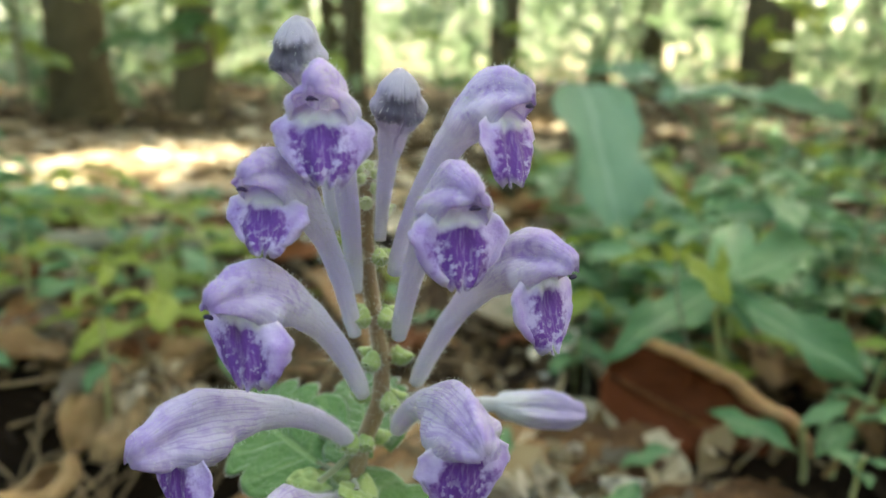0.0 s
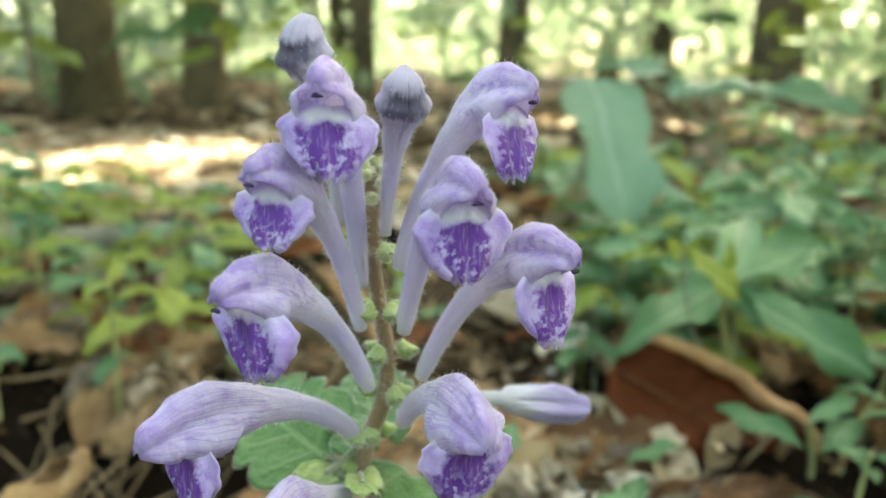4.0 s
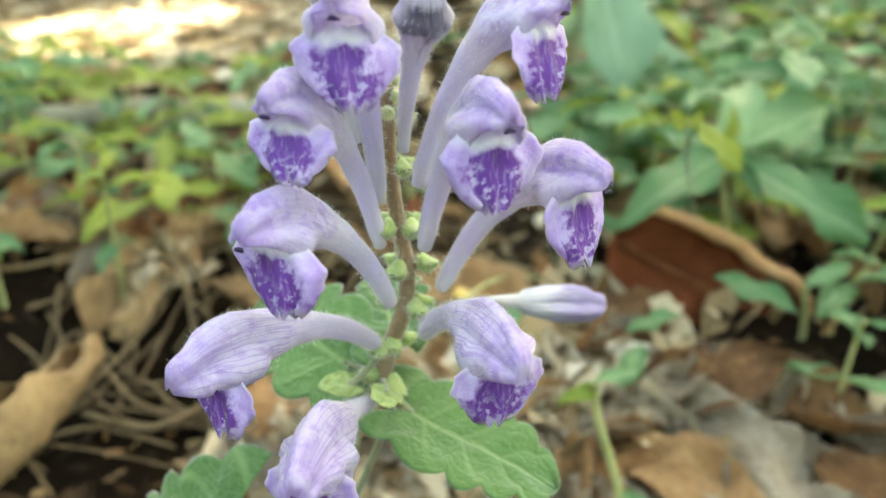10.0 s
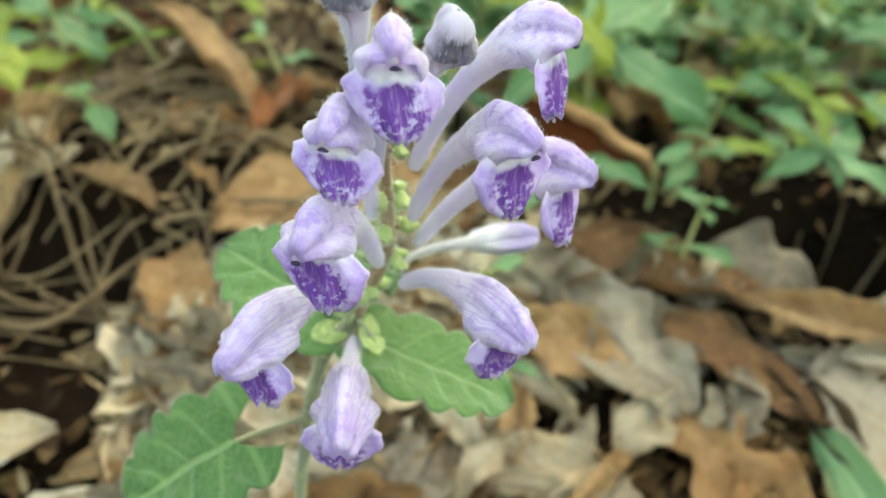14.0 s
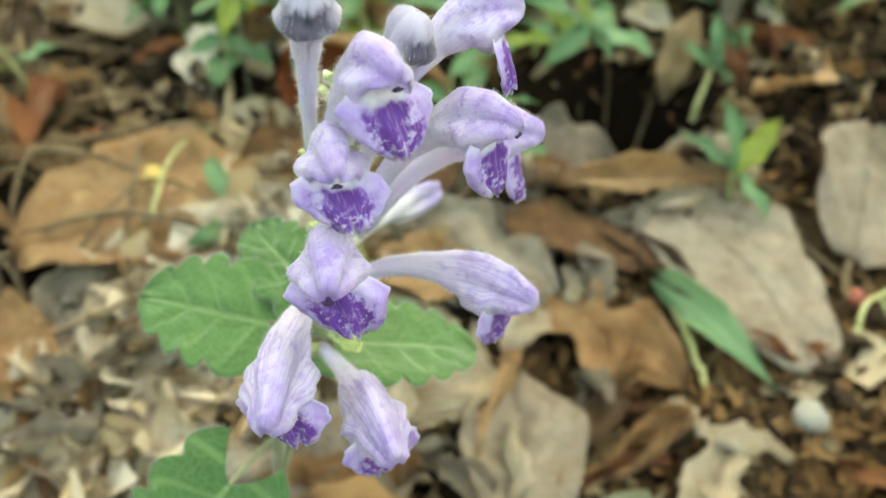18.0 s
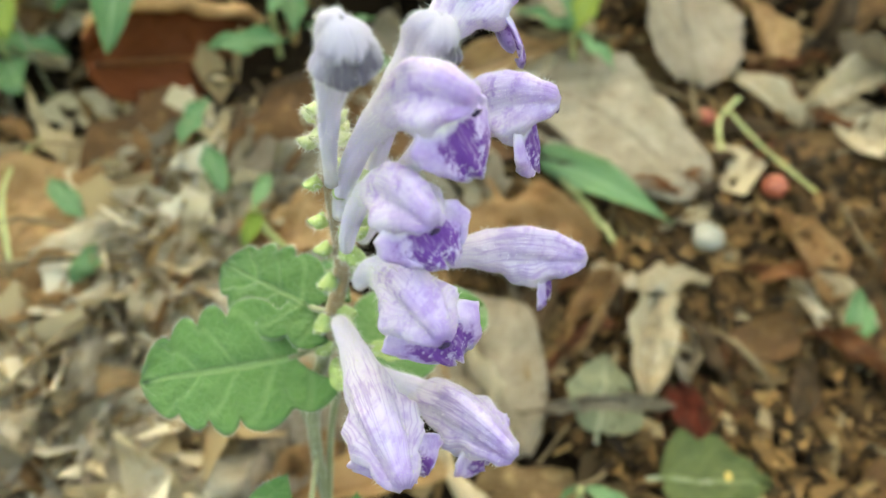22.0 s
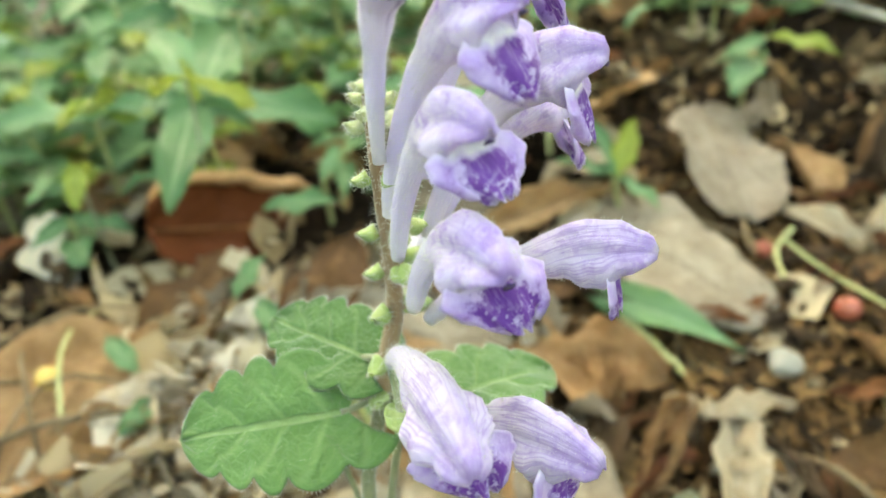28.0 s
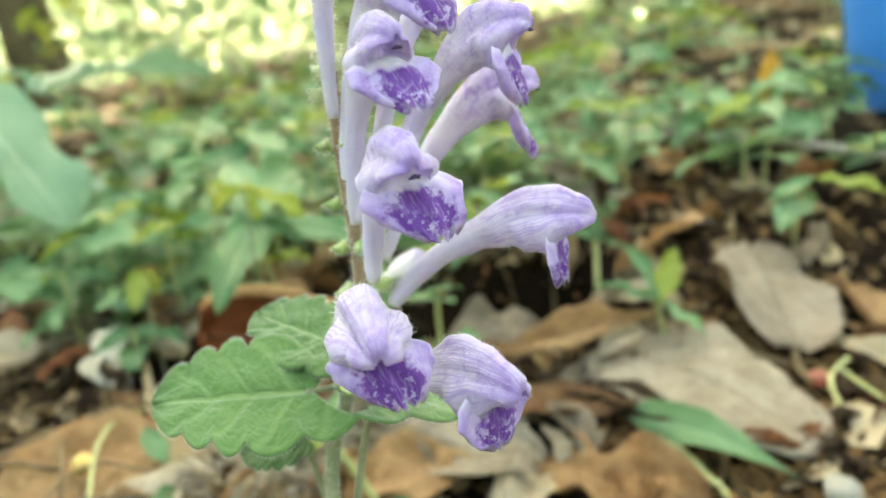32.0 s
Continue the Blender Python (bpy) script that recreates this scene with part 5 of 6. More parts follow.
scatter_mesh("near_leaf_litter", 2400, near_place, 70, 14, M_FARLITTER, "dry leaf litter on the open forest floor", 0.2, lift=(0.0, 10.0))
scatter_mesh("mid_leaf_litter", 5200, lambda r: (r.uniform(-2.0, 2.8), r.uniform(1.0, 4.4)), 75, 13, M_FARLITTER, "dry leaf litter between the trees", 0.15, lift=(0.0, 14.0))
scatter_mesh("pale_bank_crumbs", 1600, lambda r: (r.uniform(-.066, .034), r.uniform(.146, .218)), 24, 15, M_PALECRUMB, "pale curled leaf fragments on the soil", 0.5, (0.25, 0.7), lift=(4.0, 12.0))
# dense pale bits where the sun patch falls, its brightness helped by their colour
scatter_mesh("pale_leaf_litter", 4200, lambda r: (r.normal(-.43, .18), r.normal(.88, .14)), 50, 4, M_PALECRUMB, "pale dry leaf litter added to brighten the sun patch", 0.08, lift=(2.0, 16.0))
scatter_mesh("pale_leaf_crumbs", 1000, lambda r: ((lambda u: (0.015 + 0.055 * u + r.normal(0, .018), 0.195 + 0.018 * u + r.normal(0, .020)))(r.uniform(-1, 1))), 20, 5, M_PALECRUMB, "pale curled leaf fragments on the soil", 0.6, (0.2, 0.6), lift=(3.0, 10.0))


scatter_mesh("soil_crumbs", 6200, lambda r: (r.uniform(.05, .23), r.uniform(-.03, .14)), 10, 6, M_SOILCRUMB, "fine brown crumbs over bare soil", 0.35, (0.07, 0.4), lift=(1.0, 7.0))


# ---- twigs, straws, stones, berries ----
def stick(name, pts, radius, mat, label, category, group="", sides=8, taper=0.6):
    p = smooth_path([Vector((x * MM, y * MM, ground_z(x * MM, y * MM) + z * MM)) for x, y, z in pts], 6)
    r = random.Random(len(p) + int(pts[0][0]))
    bm = bmesh.new()
    tube(bm, [q + Vector((r.gauss(0, .15), r.gauss(0, .15), r.gauss(0, .15))) * radius * MM for q in p], [radius * MM * (1 - (1 - taper) * i / (len(p) - 1)) * r.uniform(.9, 1.1) for i in range(len(p))], sides)
    ob = part(name, bm, mat)
    return tagged(ob, label, category, group)


stick("straw", [(135, 117, 8), (129, 103, 7), (121, 88, 5)], 1.35, M_STRAW, "yellow-green straw stalk on the soil", "straw", "straws", taper=0.9)
stick("straw", [(206, 78, 15), (190, 80, 14), (176, 74, 13)], 0.85, M_STRAW, "yellow-green straw stalk on the soil", "straw", "straws", taper=0.9)
stick("straw", [(196, 78, 15), (186, 62, 13), (172, 40, 12)], 0.7, M_STRAW, "yellow-green straw stalk on the soil", "straw", "straws", taper=0.9)
stick("straw", [(60, 28, 8), (64, 8, 6), (64, -24, 4)], 0.9, M_STRAW, "thin pale straw among leaves", "straw", "straws")
stick("straw", [(-14, 205, 12), (14, 240, 19), (44, 266, 10)], 0.8, M_STRAW, "yellow-green straw stalk on the soil", "straw", "straws")
stick("fallen_branch", [(470, 300, 30), (423, 255, 26), (400, 170, 24), (395, 90, 26), (380, 0, 20)], 3.2, M_GREYWOOD, "long thin grey fallen branch above the ground cover", "branch", "fallen branches")
stick("fallen_log", [(-420, 440, 14), (-270, 470, 16), (-150, 510, 14), (-60, 520, 8)], 11, M_MOSSY, "weathered grey fallen log among ground plants", "log", sides=14, taper=0.7)
stick("twig", [(178, 226, 26), (196, 196, 12), (214, 172, 8)], 1.8, M_TWIG, "grey-brown twig leaning over a dark hollow", "twig", "twigs")
for i in range(46):
    x, y = rng.uniform(-170, 260), rng.uniform(20, 400)
    a, L = rng.uniform(0, 6.28), rng.uniform(25, 90)
    stick("twig", [(x, y, rng.uniform(2, 7)), (x + L * .5 * math.cos(a) + rng.gauss(0, 4), y + L * .5 * math.sin(a), rng.uniform(5, 10)), (x + L * math.cos(a), y + L * math.sin(a) + rng.gauss(0, 5), rng.uniform(2, 8))], rng.uniform(0.5, 1.3), M_TWIG, "thin dry brown twig in the leaf litter", "twig", "twigs", 6)
for i in range(130):
    x, y = rng.uniform(-190, -30), rng.uniform(190, 400)
    a, L = rng.gauss(0.15, 0.7), rng.uniform(25, 120)
    k = rng.gauss(0, 0.22) * L
    stick("twig", [(x, y, rng.uniform(3, 14)), (x + L * .35 * math.cos(a) - k * math.sin(a), y + L * .35 * math.sin(a) + k * math.cos(a), rng.uniform(6, 22)), (x + L * .7 * math.cos(a) - .6 * k * math.sin(a), y + L * .7 * math.sin(a), rng.uniform(6, 20)), (x + L * math.cos(a), y + L * math.sin(a), rng.uniform(2, 12))],
          rng.uniform(0.4, 1.3), M_TWIG, "thin dry brown twig in the leaf litter", "twig", "twigs", 6)


def pebble(name, x, y, size, mat, label, category, seed, squash=0.7, sub=3, rough=0.25, lift=None):
    bm = bmesh.new()
    bmesh.ops.create_icosphere(bm, subdivisions=sub, radius=0.5)
    for v in bm.verts:
        v.co *= 1 + rough * noise.noise(v.co * 2.2 + Vector((seed, 0, 0))) + rough * .3 * noise.noise(v.co * 6)
        v.co.z *= squash
    ob = part(name, bm, mat)
    ob.matrix_basis = lie(x, y, size, seed * 40, size * 0.3 if lift is None else lift)
    return tagged(ob, label, category)


pebble("pebble", 141, 65, 11, M_STONE, "pale rounded pebble on bare soil", "stone", 1, lift=8)
pebble("pebble", 176, 92, 7, M_STONE, "small pale pebble on soil", "stone", 2)
for x, y, s, m, lab in ((173, 53, 9, M_RED, "dull red berry on the soil"), (197, 86, 7, M_RED, "dull red berry on the soil"), (7, 238, 7.0, M_YELLOW, "yellow berry on the leaf litter"), (62, 32, 5.5, M_YELLOW, "small yellow berry beside a grey-green leaf")):
    b = pebble("berry", x, y, s, m, lab, "berry", 3, 0.9, 3, 0.06, 17 if y > 200 else 8)
for i in range(12):
    pebble("pebble", rng.uniform(100, 240), rng.uniform(20, 150), rng.uniform(1.5, 4), (M_STONE, M_GREYWOOD)[i % 2], "tiny pebble on bare soil", "stone", i + 5, 0.7, 2)


# ---- ground-cover plants ----
LEAF_SHAPES = {}
for key, mat in (("green", M_IVY), ("young", M_NEW)):
    for q in range(3):
        LEAF_SHAPES[key, q] = leaf_mesh("leaf", sheet_leaf(500 + q, ratio=(0.42, 0.5, 0.36)[q], curl=0.22, bend=(0.22, 0.1, 0.3)[q], wavy=0.03, nv=14, nu=9, point=0.85), mat)


def trailing_plant(x, y, height, pairs, seed, size=24, lean=(0, 0), young=0.2, fresh=0.34):
    """A thin stem with opposite glossy leaves; x, y, height and size in mm."""
    r = random.Random(seed)
    X, Y = x * MM, y * MM
    z = ground_z(X, Y)
    ob = thing("ground_cover_plant", (X, Y, z), "trailing ground-cover plant with opposite glossy green leaves", "plant", "ground-cover plants")
    top = Vector((X + lean[0] * MM, Y + lean[1] * MM, z + height * MM))
    b0 = Vector((X, Y, z - 2 * MM))
    pts = bezier(b0, b0 + Vector((0, 0, height * .5 * MM)), top - Vector((lean[0] * .4, lean[1] * .4, -height * .1)) * MM, top, 12)
    bm = bmesh.new()
    tube(bm, pts, [1.0 * MM * (1 - .5 * i / 12) for i in range(13)], 6)
    part("stem", bm, M_STRAW, ob)
    turn0 = r.uniform(0, 180)
    for k in range(pairs):
        s = (k + 1) / pairs
        p = pts[int(12 * s)]
        for side in (0, 180):
            a = turn0 + side + (90 if k % 2 else 0) + r.gauss(0, 14)
            last = k == pairs - 1
            key = "young" if (last and r.random() < fresh) or r.random() < young * 0.25 else "green"
            L = size * r.uniform(.75, 1.25) * (0.8 if last else 1.0) * MM
            m = Matrix.Translation(p) @ pose(0, 0, 0, 0, 0, a) @ pose(0, 0, 0, r.gauss(0, 12), r.uniform(-18, 26), 0) @ Matrix.Scale(L, 4) @ Matrix.Translation((0.53, 0, 0))
            part("leaf", LEAF_SHAPES[key, r.randrange(3)], None, ob, matrix=m)
    return ob


# right of the flower: the dense patch, then the thin upright sprig, then looser ones
SPRIGS = [(118, 192, 40, 3, 17, 0, -4), (140, 240, 30, 2, 26, 8, -6), (150, 318, 88, 3, 42, -10, -10), (92, 318, 60, 3, 38, 0, -6), (185, 330, 84, 3, 42, 0, -12),
          (225, 300, 62, 3, 38, 0, 0), (255, 360, 76, 3, 40, 0, 0), (165, 390, 90, 3, 42, 0, 0), (285, 290, 50, 3, 34, 0, 0), (165, 268, 40, 2, 34, 6, -4),
          (205, 272, 36, 2, 36, 0, -14), (255, 255, 34, 2, 34, -10, -8), (310, 240, 40, 3, 32, 0, 0), (125, 345, 66, 3, 40, 0, 0), (60, 350, 44, 2, 32, 0, 0), (60, 300, 26, 2, 24, 0, 0)]
for i, (x, y, hgt, n, size, lx, ly) in enumerate(SPRIGS):
    trailing_plant(x, y, hgt, n, 600 + i, size, (lx, ly), fresh=0.0 if i == 2 else 0.34)
for i, (x, y, hgt, n, size) in enumerate(((-121, 264, 62, 3, 19), (-150, 302, 52, 3, 22), (-98, 332, 58, 2, 24), (-188, 338, 62, 3, 27), (-232, 384, 70, 3, 30), (-62, 346, 40, 2, 22), (-170, 268, 30, 2, 20), (-205, 300, 44, 3, 24), (-140, 372, 60, 3, 26),
                                             (-80, 300, 26, 2, 18), (-260, 430, 80, 3, 34), (-110, 420, 60, 3, 30), (-190, 450, 70, 3, 34), (-40, 400, 46, 2, 28), (-300, 500, 90, 3, 40), (-10, 330, 30, 2, 22))):
    trailing_plant(x, y, hgt, n, 2300 + i, size, (rng.gauss(0, 8), rng.gauss(0, 8)), 2.0)
for i in range(34):
    x, y = rng.uniform(75, 340), rng.uniform(288, 440)
    trailing_plant(x, y, rng.uniform(24, 66), rng.choice((2, 3, 3)), 2400 + i, rng.uniform(22, 34), (rng.gauss(0, 10), rng.gauss(0, 10)), 0.6)
for i in range(40):
    x, y = rng.uniform(60, 700), rng.uniform(420, 1000)
    trailing_plant(x, y, rng.uniform(25, 64), rng.choice((2, 3, 3)), 2500 + i, rng.uniform(34, 56), (rng.gauss(0, 16), rng.gauss(0, 16)), 0.8)
for i in range(58):
    x, y = (rng.uniform(70, 330), rng.uniform(320, 520)) if i < 24 else (rng.uniform(60, 600), rng.uniform(450, 900))
    trailing_plant(x, y, rng.uniform(15, 48), rng.choice((1, 2, 2)), 640 + i, rng.uniform(42, 60), (rng.gauss(0, 14), rng.gauss(0, 14)))
for i in range(52):
    x, y = (rng.uniform(300, 560), rng.uniform(120, 420)) if i < 28 else (rng.uniform(420, 900), rng.uniform(60, 600))
    trailing_plant(x, y, rng.uniform(20, 60), rng.choice((2, 3)), 1700 + i, rng.uniform(28, 46), (rng.gauss(0, 14), rng.gauss(0, 14)))
for i in range(90):
    x, y = rng.uniform(450, 2000), rng.uniform(150, 1800)
    if math.hypot(x - 665, y - 85) < 190 or (x < 760 and y < 360): continue
    trailing_plant(x, y, rng.uniform(25, 90), rng.choice((2, 3)), 1900 + i, rng.uniform(48, 80), (rng.gauss(0, 20), rng.gauss(0, 20)), 1.2)
for i in range(50):
    x, y = rng.uniform(-420, -110), rng.uniform(290, 640)
    trailing_plant(x, y, rng.uniform(14, 40), rng.choice((1, 2, 2)), 1740 + i, rng.uniform(30, 46), (rng.gauss(0, 12), rng.gauss(0, 12)), 1.6)
for i, (x, y, s, t) in enumerate(((24, 226, 17, 80), (12, 206, 14, 10), (58, 200, 20, 60), (69, 217, 20, 15), (133, 15, 20, 10), (60, 240, 16, 40))):
    ob = new("green_leaf", LEAF_SHAPES["green", i % 3])
    ob.matrix_basis = lie(x, y, s, t, 18 if i < 4 else 10, (rng.gauss(0, 15), rng.gauss(0, 8)))
    tagged(ob, "single glossy green leaf lying on the litter", "leaf", "green leaves on the litter")


def leaf_between(base, tip, face=(0.0, -0.45, 1.0)):
    """The matrix that lays a leaf mesh of length 1 from base to tip (mm), its face turned to the given way."""
    B, T = V(base), V(tip)
    ex = (T - B).normalized()
    ez = Vector(face)
    ez = (ez - ex * ez.dot(ex)).normalized()
    turn = Matrix((ex, ez.cross(ex), ez)).transposed().to_4x4()
    return Matrix.Translation((B + T) / 2) @ turn @ Matrix.Scale((T - B).length, 4) @ Matrix.Diagonal((1.0, 0.8, 1.0, 1.0))


ob = new("green_leaf", LEAF_SHAPES["green", 2])
ob.matrix_basis = leaf_between((139, 133, 33), (138, 77, 25), (-0.5, -0.2, 1.0)) @ Matrix.Diagonal((1.0, 0.75, 1.0, 1.0))
tagged(ob, "long green leaf folded along the edge of a pale leaf", "leaf", "green leaves on the litter")


def whorl_plant(foot, top, leaves, label, girth=1.1):
    """A stem from foot to top (mm) with leaves given as (base, tip, kind)."""
    ob = thing("ground_cover_plant", V(foot), label, "plant", "ground-cover plants")
    a, b = V(foot), V(top)
    bm = bmesh.new()
    tube(bm, bezier(a, a + Vector((0, 0, (b - a).z * .5)), b - Vector((0, 0, (b - a).z * .3)), b, 10), girth * MM, 7)
    part("stem", bm, M_STEM_LOW if girth < 1 else M_STRAW, ob)
    for i, (base, tip, key) in enumerate(leaves):
        part("leaf", LEAF_SHAPES[key, i % 3], None, ob, matrix=leaf_between(base, tip))
    return ob


W = (100, 260, 105.5)
whorl_plant((112, 272, 44), W, [(W, (57, 231, 90), "green"), (W, (142, 234, 84), "green"), (W, (121, 304, 123), "green"), (W, (77, 291, 106), "green"), (W, (149, 292, 115), "green"), (W, (107, 240, 94), "green"), (W, (101, 262, 122), "young")],
            "ground-cover plant with a spreading whorl of blue-green leaves")
whorl_plant((128, 236, 44), (121, 228, 70), [((89, 227, 74), (114, 215, 67), "green"), ((121, 228, 70), (137, 232, 77), "green")], "low sprig with a dark glossy green leaf before a rust leaf")

whorl_plant((46, 152, 32), (36, 157, 80), [((36, 157, 80), (48, 162, 80), "green"), ((37, 157, 78), (26, 152, 77), "young"), ((44, 153, 50), (54, 148, 46), "green")], "thin sprig with small light green leaves beside the flowering plant")

for foot, C, leaves in (((98, 268, 50), (72, 222, 128), ((79, 250, 117), (86, 212, 115))), ((62, 286, 52), (58, 276, 99), ((70, 292, 84), (46, 262, 90))), ((76, 226, 44), (72, 222, 53), ((60, 216, 52), (80, 230, 50)))):
    whorl_plant(foot, C, [(C, tip, "young") for tip in leaves], "thin sprig with a pair of arching yellow-green young leaves", 0.45)
whorl_plant((36, 62, 14), (37, 63, 24), [((37, 64, 24), (27, 66, 25), "green"), ((38, 62, 23), (40, 50, 22), "green"), ((36, 60, 22), (28, 55, 21), "green")], "low glossy green leaves under the flowering plant")

C = (185, 139, 54)
whorl_plant((192, 140, 26), C, [(C, (189, 122, 40), "green"), (C, (206, 139, 69), "young"), (C, (192, 155, 74), "green"), (C, (175, 158, 63), "green")], "small sprig of green and yellowish leaves beside pale fallen leaves")
C = (239, 194, 58)
whorl_plant((226, 188, 38), C, [(C, (262, 194, 72), "green"), (C, (233, 212, 66), "green"), (C, (251, 207, 76), "green"), (C, (248, 178, 50), "green")], "low sprig with a pair of broad green leaves")
C = (180, 215, 82)
whorl_plant((196, 262, 46), C, [(C, (198, 194, 73), "green"), (C, (159, 218, 68), "green"), (C, (163, 237, 89), "green"), (C, (182, 203, 72), "green"), (C, (205, 226, 80), "green"), (C, (186, 240, 92), "young")], "ground-cover plant whose leaves hang over a dark hollow")


# ---- bigger leafy plants, blurred farther off ----
def broad_plant(x, y, leaves, label, seed):
    """Leaves as (dx, dy, z, length, turn, pitch) in mm and degrees from the foot."""
    X, Y = x * MM, y * MM
    z = ground_z(X, Y)
    ob = thing("broad_leaved_plant", (X, Y, z), label, "plant")
    for i, (dx, dy, h, L, a, p) in enumerate(leaves):
        at = Vector((X + dx * MM, Y + dy * MM, z + h * MM))
        foot = Vector((X, Y, z))
        bm = bmesh.new()
        tube(bm, bezier(foot, foot + Vector((0, 0, h * .6 * MM)), foot.lerp(at, .7) + Vector((0, 0, h * .25 * MM)), at, 8), 1.6 * MM, 6)
        part("leaf_stalk", bm, M_STEM_LOW, ob)
        me = leaf_mesh("leaf", sheet_leaf(seed + i, ratio=0.54 if i == 0 and seed == 800 else 0.5, curl=0.24, bend=0.25, wavy=0.03, nv=18, nu=11, point=0.62), M_BROAD)
        part("leaf", me, None, ob, matrix=Matrix.Translation(at) @ pose(0, 0, 0, 0, 0, a) @ pose(0, 0, 0, 0, p, 0) @ Matrix.Scale(L * MM, 4) @ Matrix.Translation((.5, 0, 0)))
    return ob


broad_plant(88, 500, [(0, -10, 128, 112, -72, 58), (25, 0, 80, 80, -30, 35)], "tall plant with broad drooping blue-green leaves", 800)
broad_plant(215, 560, [(-58, -10, 116, 150, 8, 4), (-30, 30, 122, 90, 160, -8)], "plant with a long dark glossy arching leaf", 810)


def sapling(x, y, h, n, size, seed):
    r = random.Random(seed)
    z = ground_z(x, y)
    ob = thing("sapling", (x, y, z), "slender understory sapling with bright green leaves", "sapling", "saplings")
    pts = smooth_path([(x, y, z - .01), (x + r.gauss(0, .02), y, z + h * .5), (x + r.gauss(0, .05), y + r.gauss(0, .05), z + h)], 6)
    bm = bmesh.new()
    tube(bm, pts, [.006 * (1 - .6 * i / (len(pts) - 1)) for i in range(len(pts))], 7)
    part("trunk", bm, M_TWIG, ob)
    for i in range(n):
        p = pts[r.randrange(len(pts) // 3, len(pts))]
        a = r.uniform(0, 360)
        m = Matrix.Translation(p + Vector((math.cos(radians(a)), math.sin(radians(a)), 0)) * r.uniform(0, .16)) @ pose(0, 0, 0, 0, 0, a) @ pose(0, 0, 0, r.gauss(0, 15), r.uniform(-5, 30), 0) @ Matrix.Scale(size * r.uniform(.7, 1.3), 4) @ Matrix.Translation((.5, 0, 0))
        part("leaf", LEAF_SHAPES[("green", "young")[r.random() < .7], r.randrange(3)], None, ob, matrix=m)
    return ob


for i, (x, y, h, n, s) in enumerate(((-.44, 1.45, .42, 16, .13), (-.80, 1.5, .40, 14, .13), (-.30, 1.6, .38, 12, .11), (.95, 2.3, .5, 10, .18), (.2, 2.4, .3, 8, .1), (1.5, 2.2, .35, 10, .12))):
    sapling(x, y, h, n, s, 900 + i)

# ---- blue tub and yellowing sprig in the undergrowth ----
TX, TY = 0.665, 0.085
tub = thing("plastic_tub", (TX, TY, 0.045), "blue plastic tub standing in the undergrowth", "tub")
bm = bmesh.new()
ring = []
for zz, rr in ((0.0, .085), (.004, .09), (.10, .098), (.20, .106), (.215, .112), (.222, .112), (.222, .104), (.20, .101), (.02, .086), (.012, .0)):
    ring.append([Vector((TX + rr * math.cos(a), TY + rr * math.sin(a), .045 + zz)) for a in (2 * math.pi * k / 40 for k in range(40))])
grid(bm, ring, None, True)
part("tub_body", bm, M_BLUE, tub)
bm = bmesh.new()
tube(bm, [Vector((TX + .113 * math.cos(a), TY + .113 * math.sin(a), .258)) for a in (2 * math.pi * k / 40 for k in range(41))], .005, 8, cap=False)
part("rim", bm, M_BLUE, tub)
ob = new("yellow_leaf", leaf_mesh("yellow_leaf", sheet_leaf(71, ratio=.4, curl=.2, bend=.2), M_ORANGE))
ob.matrix_basis = Matrix.Translation((.53, .20, .085)) @ pose(0, 0, 0, 0, -62, 20) @ Matrix.Scale(.055, 4)
tagged(ob, "orange-yellow leaf standing among the ground plants", "leaf")
ob = new("fallen_petal", leaf_mesh("fallen_petal", sheet_leaf(72, ratio=.55, curl=.45, bend=.2, wavy=.05), M_PETAL_WHITE))
ob.matrix_basis = leaf_between((63, 328, 66), (49, 292, 49), (-0.7, -0.6, 0.4)) @ Matrix.Diagonal((1.0, 1.3, 1.0, 1.0))
tagged(ob, "cream-white fallen petal on the litter", "petal")


# ---- trees and woods ----
def tree(x, y, radius, height, seed, lean=(0, 0), crown=None):
    r = random.Random(seed)
    z = ground_z(x, y)
    ob = thing("tree", (x, y, z), "tall forest tree with rough dark bark", "tree", "forest trees")
    rows = []
    for i in range(25):
        q = i / 24
        hh = height * q ** 1.6
        rad = radius * (1 + 0.25 * math.exp(-hh / (radius * 1.2))) * (1 - .55 * q)
        rows.append([Vector((x + lean[0] * hh + rad * (1 + .10 * noise.noise((math.cos(a) * 2.5, math.sin(a) * 2.5, hh * 1.2 + seed))) * math.cos(a),
                             y + lean[1] * hh + rad * (1 + .10 * noise.noise((math.cos(a) * 2.5, math.sin(a) * 2.5, hh * 1.2 + seed + 9))) * math.sin(a), z - .05 + hh)) for a in (2 * math.pi * k / 24 for k in range(24))])
    bm = bmesh.new()
    grid(bm, rows, None, True)
    part("trunk", bm, M_BARK, ob)
    topx, topy = x + lean[0] * height * .8, y + lean[1] * height * .8
    cx, cy, cz, cr = crown or (topx, topy, z + height * .85, height * .3)
    for k in range(5):
        a = Vector((x + lean[0] * height * (.4 + .08 * k), y + lean[1] * height * (.4 + .08 * k), z + height * (.4 + .08 * k)))
        b = Vector((cx, cy, cz)) + Vector((r.gauss(0, 1), r.gauss(0, 1), r.gauss(0, .4))) * cr * .5
        bm = bmesh.new()
        tube(bm, bezier(a, a.lerp(b, .3) + Vector((0, 0, .2)), a.lerp(b, .7) + Vector((0, 0, .2)), b, 8), [radius * .35 * (1 - .8 * i / 8) for i in range(9)], 8)
        part("limb", bm, M_BARK, ob)
    return ob, (cx, cy, cz, cr)


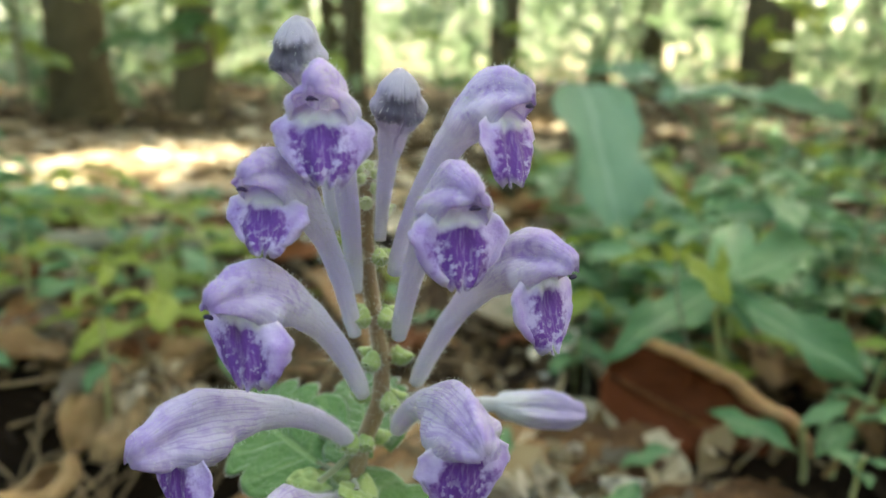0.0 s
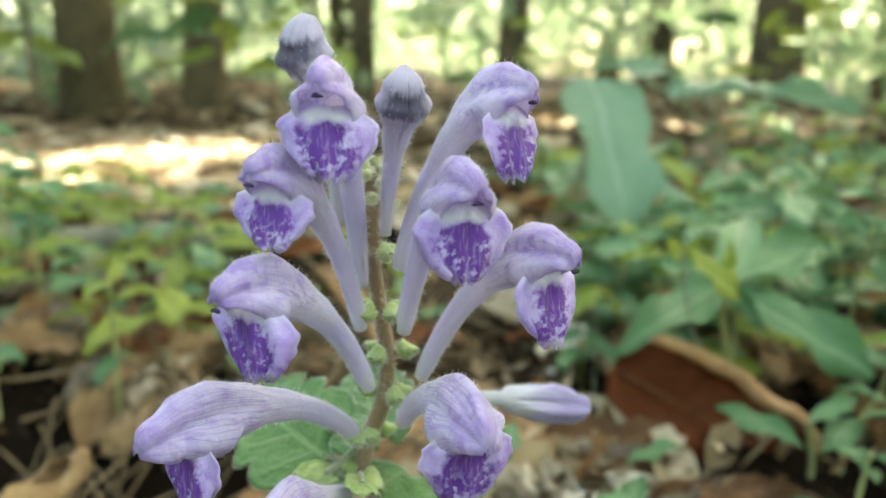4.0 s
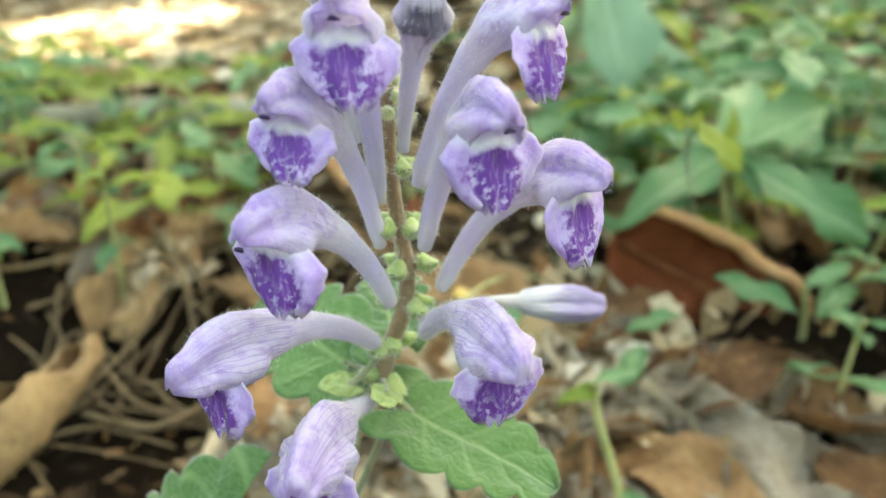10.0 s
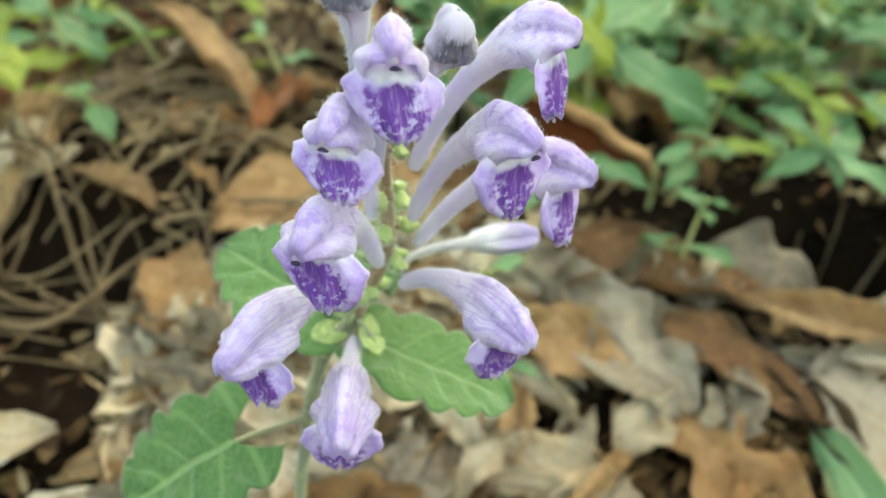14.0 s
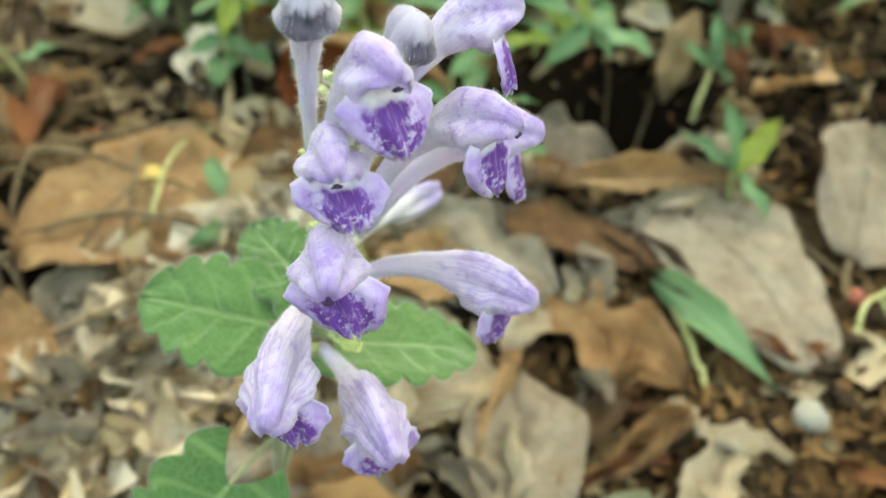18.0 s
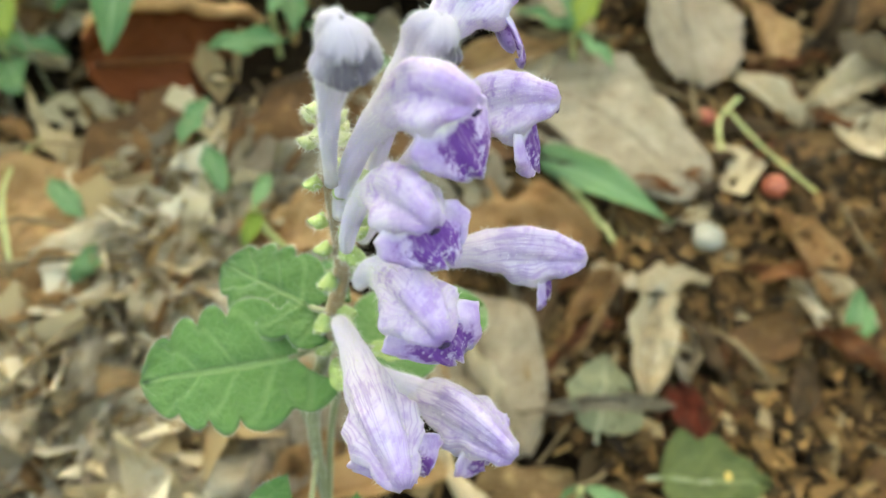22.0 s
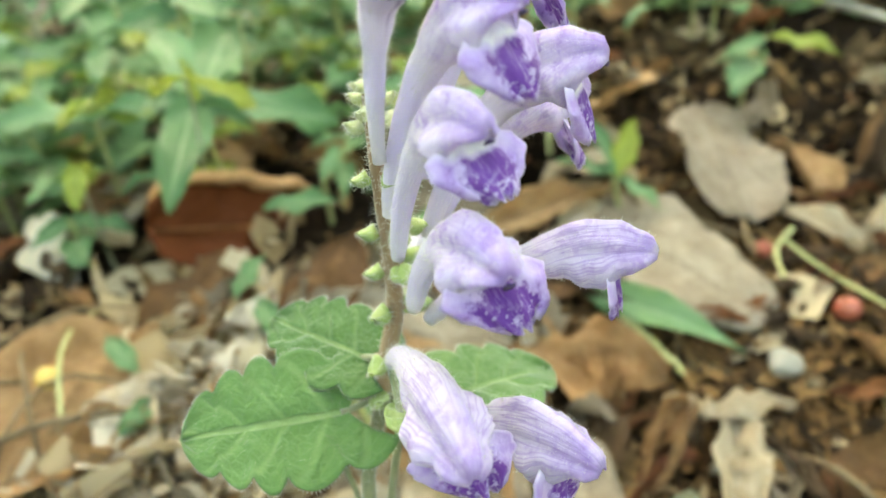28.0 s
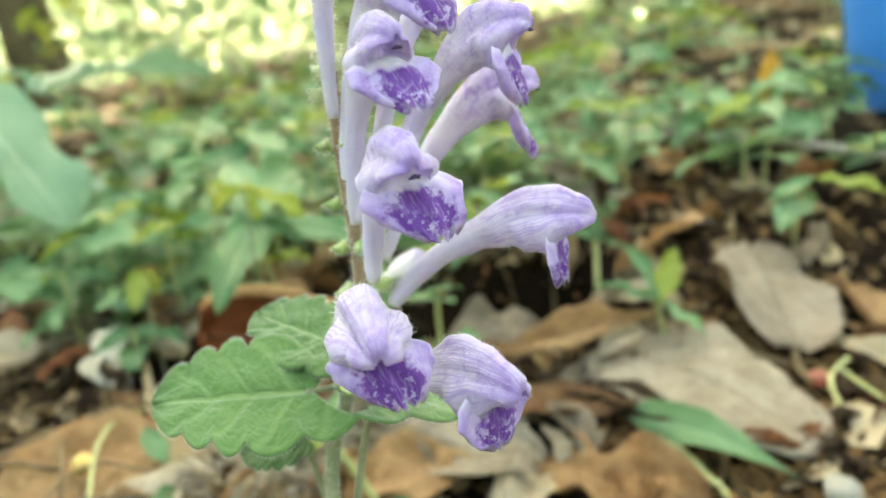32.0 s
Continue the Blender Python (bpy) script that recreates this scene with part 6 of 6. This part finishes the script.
def foliage(name, parent, spots, size, mat, label, seed, gaps=()):
    """Many small leaves round the given spots (centre, spread, count); gaps: holes along the sun's way."""
    r = np.random.default_rng(seed)
    verts, faces = [], []
    for (c, spread, count) in spots:
        for _ in range(count):
            p = Vector(c) + Vector(r.normal(0, 1, 3)) * spread * Vector((1, 1, .45)).length * .6
            p.z = c[2] + (p.z - c[2]) * .6
            u = Vector(r.normal(0, 1, 3)).normalized()
            w = u.cross(Vector(r.normal(0, 1, 3))).normalized()
            L = size * r.uniform(.6, 1.3)
            mid = p + u * L * .5
            k = mid.z / SUN_WAY.z
            if any(math.hypot(mid.x - SUN_WAY.x * k - gx, mid.y - SUN_WAY.y * k - gy) < gr + .5 * L for gx, gy, gr in gaps): continue
            k = len(verts)
            verts += [tuple(p), tuple(p + u * L * .5 + w * L * .28), tuple(p + u * L), tuple(p + u * L * .5 - w * L * .28)]
            faces.append((k, k + 1, k + 2, k + 3))
    me = bpy.data.meshes.new(name)
    me.from_pydata(verts, [], faces)
    me.materials.append(mat)
    ob = new(name, me)
    if parent is not None:
        ob.parent = parent
        ob.matrix_parent_inverse = parent.matrix_basis.inverted()
        return ob
    return tagged(ob, label, "foliage", kind="stuff")


TREES = [(-.765, 1.66, .066, 9, (-.05, .0), None), (-.62, 1.95, .055, 8, (.0, .03), None), (-.28, 2.5, .04, 7, (-.02, .0), None), (.33, 4.3, .09, 12, (0, 0), None), (1.55, 3.75, .125, 12, (-.03, 0), (2.42, 2.65, 4.2, 1.3)),
         (3.6, 3.3, .14, 12, (0, 0), None), (5.2, 5.4, .2, 14, (0, 0), None), (-2.6, 5.8, .14, 12, (0, 0), None), (2.2, 11, .16, 14, (0, 0), None), (5.2, 9.5, .16, 14, (.02, 0), None),
         (-1.2, 8.2, .13, 13, (0, 0), None), (-4.2, 3.0, .15, 12, (0, 0), None), (-2.5, -3.5, .16, 12, (0, 0), None), (2.8, -3.6, .14, 12, (0, 0), None), (.2, -5.2, .18, 13, (0, 0), None)]
# holes left in the added sun-blocking foliage, one for each sun patch
GAPS = ((-.40, .68, .025), (-.41, .74, .04), (-.42, .80, .05), (-.40, .86, .05), (-.375, .92, .045), (-.35, .98, .03), (.61, 1.76, .10), (.72, 1.72, .09), (.23, 1.96, .11), (1.1, 2.6, .15))
for i, (x, y, rad, hgt, lean, crown) in enumerate(TREES):
    ob, (cx, cy, cz, cr) = tree(x, y, rad, hgt, 40 + i, lean, crown)
    r = random.Random(i)
    # a given crown is unseen, set on the sun's way to shade the flowers
    if crown: spots = [((cx + r.gauss(0, .55), cy + r.gauss(0, .55), cz + r.gauss(0, .35)), .42, 420) for _ in range(26)]
    else: spots = [((cx + r.gauss(0, .5) * cr, cy + r.gauss(0, .5) * cr, cz + r.gauss(0, .3) * cr), .6, 130) for _ in range(12)]
    foliage("crown", ob, spots, .11 if crown else .2, M_CROWN, "", 50 + i, GAPS)
r = random.Random(77)
spots = []
for i in range(2000):
    a, d = r.uniform(0, 2 * math.pi), 4.5 + 12 * r.random()
    low = i % 2 == 0
    if d < 6.0 and 1.40 < a < 1.86: continue
    spots.append(((d * math.cos(a), d * math.sin(a), .1 + 1.3 * r.random() if low else .5 + 4.0 * r.random() ** 1.3), .42, 55 if low else 70))
# unseen ring behind the camera, added to block low frontal sky light
for i in range(230):
    a, d = r.uniform(2.75, 6.5), 3.4 + 1.8 * r.random()
    spots.append(((d * math.cos(a), d * math.sin(a), .2 + 3.6 * r.random()), .42, 60))
foliage("far_woods", None, spots, .13, M_CROWN, "bright green undergrowth and low branches of the far woods, with an added light-blocking ring behind the camera", 7, GAPS)
for i in range(26):
    a, d = r.uniform(-0.1, 2.3), 5 + 10 * r.random()
    if 0.70 < a < 0.98: continue
    tree(d * math.cos(a), d * math.sin(a), r.uniform(.04, .13), 9, 300 + i, (r.gauss(0, .02), 0))
spots = []
for i in range(90):
    a, d = r.uniform(0, 2 * math.pi), 2.2 + 4 * r.random()
    if (abs(a - 0.97) < .1 and d < 4) or (d < 4.8 and 1.40 < a < 1.86): continue
    spots.append(((d * math.cos(a), d * math.sin(a), .12 + .35 * r.random()), .16, 60))
for i in range(9):
    spots.append(((r.uniform(-1.3, .1), r.uniform(1.55, 2.8), .1 + .3 * r.random()), .13, 60))
foliage("undergrowth", None, spots, .07, M_CROWN, "low green undergrowth on the forest floor", 8)
r = random.Random(79)
spots = [((d * math.cos(a), d * math.sin(a), 9 * r.random()), 1.3, 60) for a, d in ((r.uniform(-0.4, 2.7), r.uniform(17, 25)) for _ in range(420))]
foliage("distant_woods", None, spots, .42, M_CROWN, "pale green foliage of the distant woods", 10)
# unseen canopy overhead, added to keep the sun off the ground
r = random.Random(78)
spots = []
for i in range(620):
    x, y = r.uniform(-6, 14), r.uniform(0.5, 20)
    if (y > 7.5 and r.random() < 0.68) or (x < 2.4 and y < 3.4): continue
    spots.append(((x, y, 6.5 + 2.5 * r.random()), .55, 60))
# further clusters set along the sun's way to shade the middle ground
for i in range(150):
    x, y, z = r.uniform(-1.4, 1.9), r.uniform(1.2, 2.8), 6.5 + 2.0 * r.random()
    spots.append(((x + SUN_WAY.x / SUN_WAY.z * z, y + SUN_WAY.y / SUN_WAY.z * z, z), .4, 60))
foliage("high_canopy", None, spots, .26, M_CROWN, "unseen leaf canopy added to shade the forest floor", 9, GAPS)
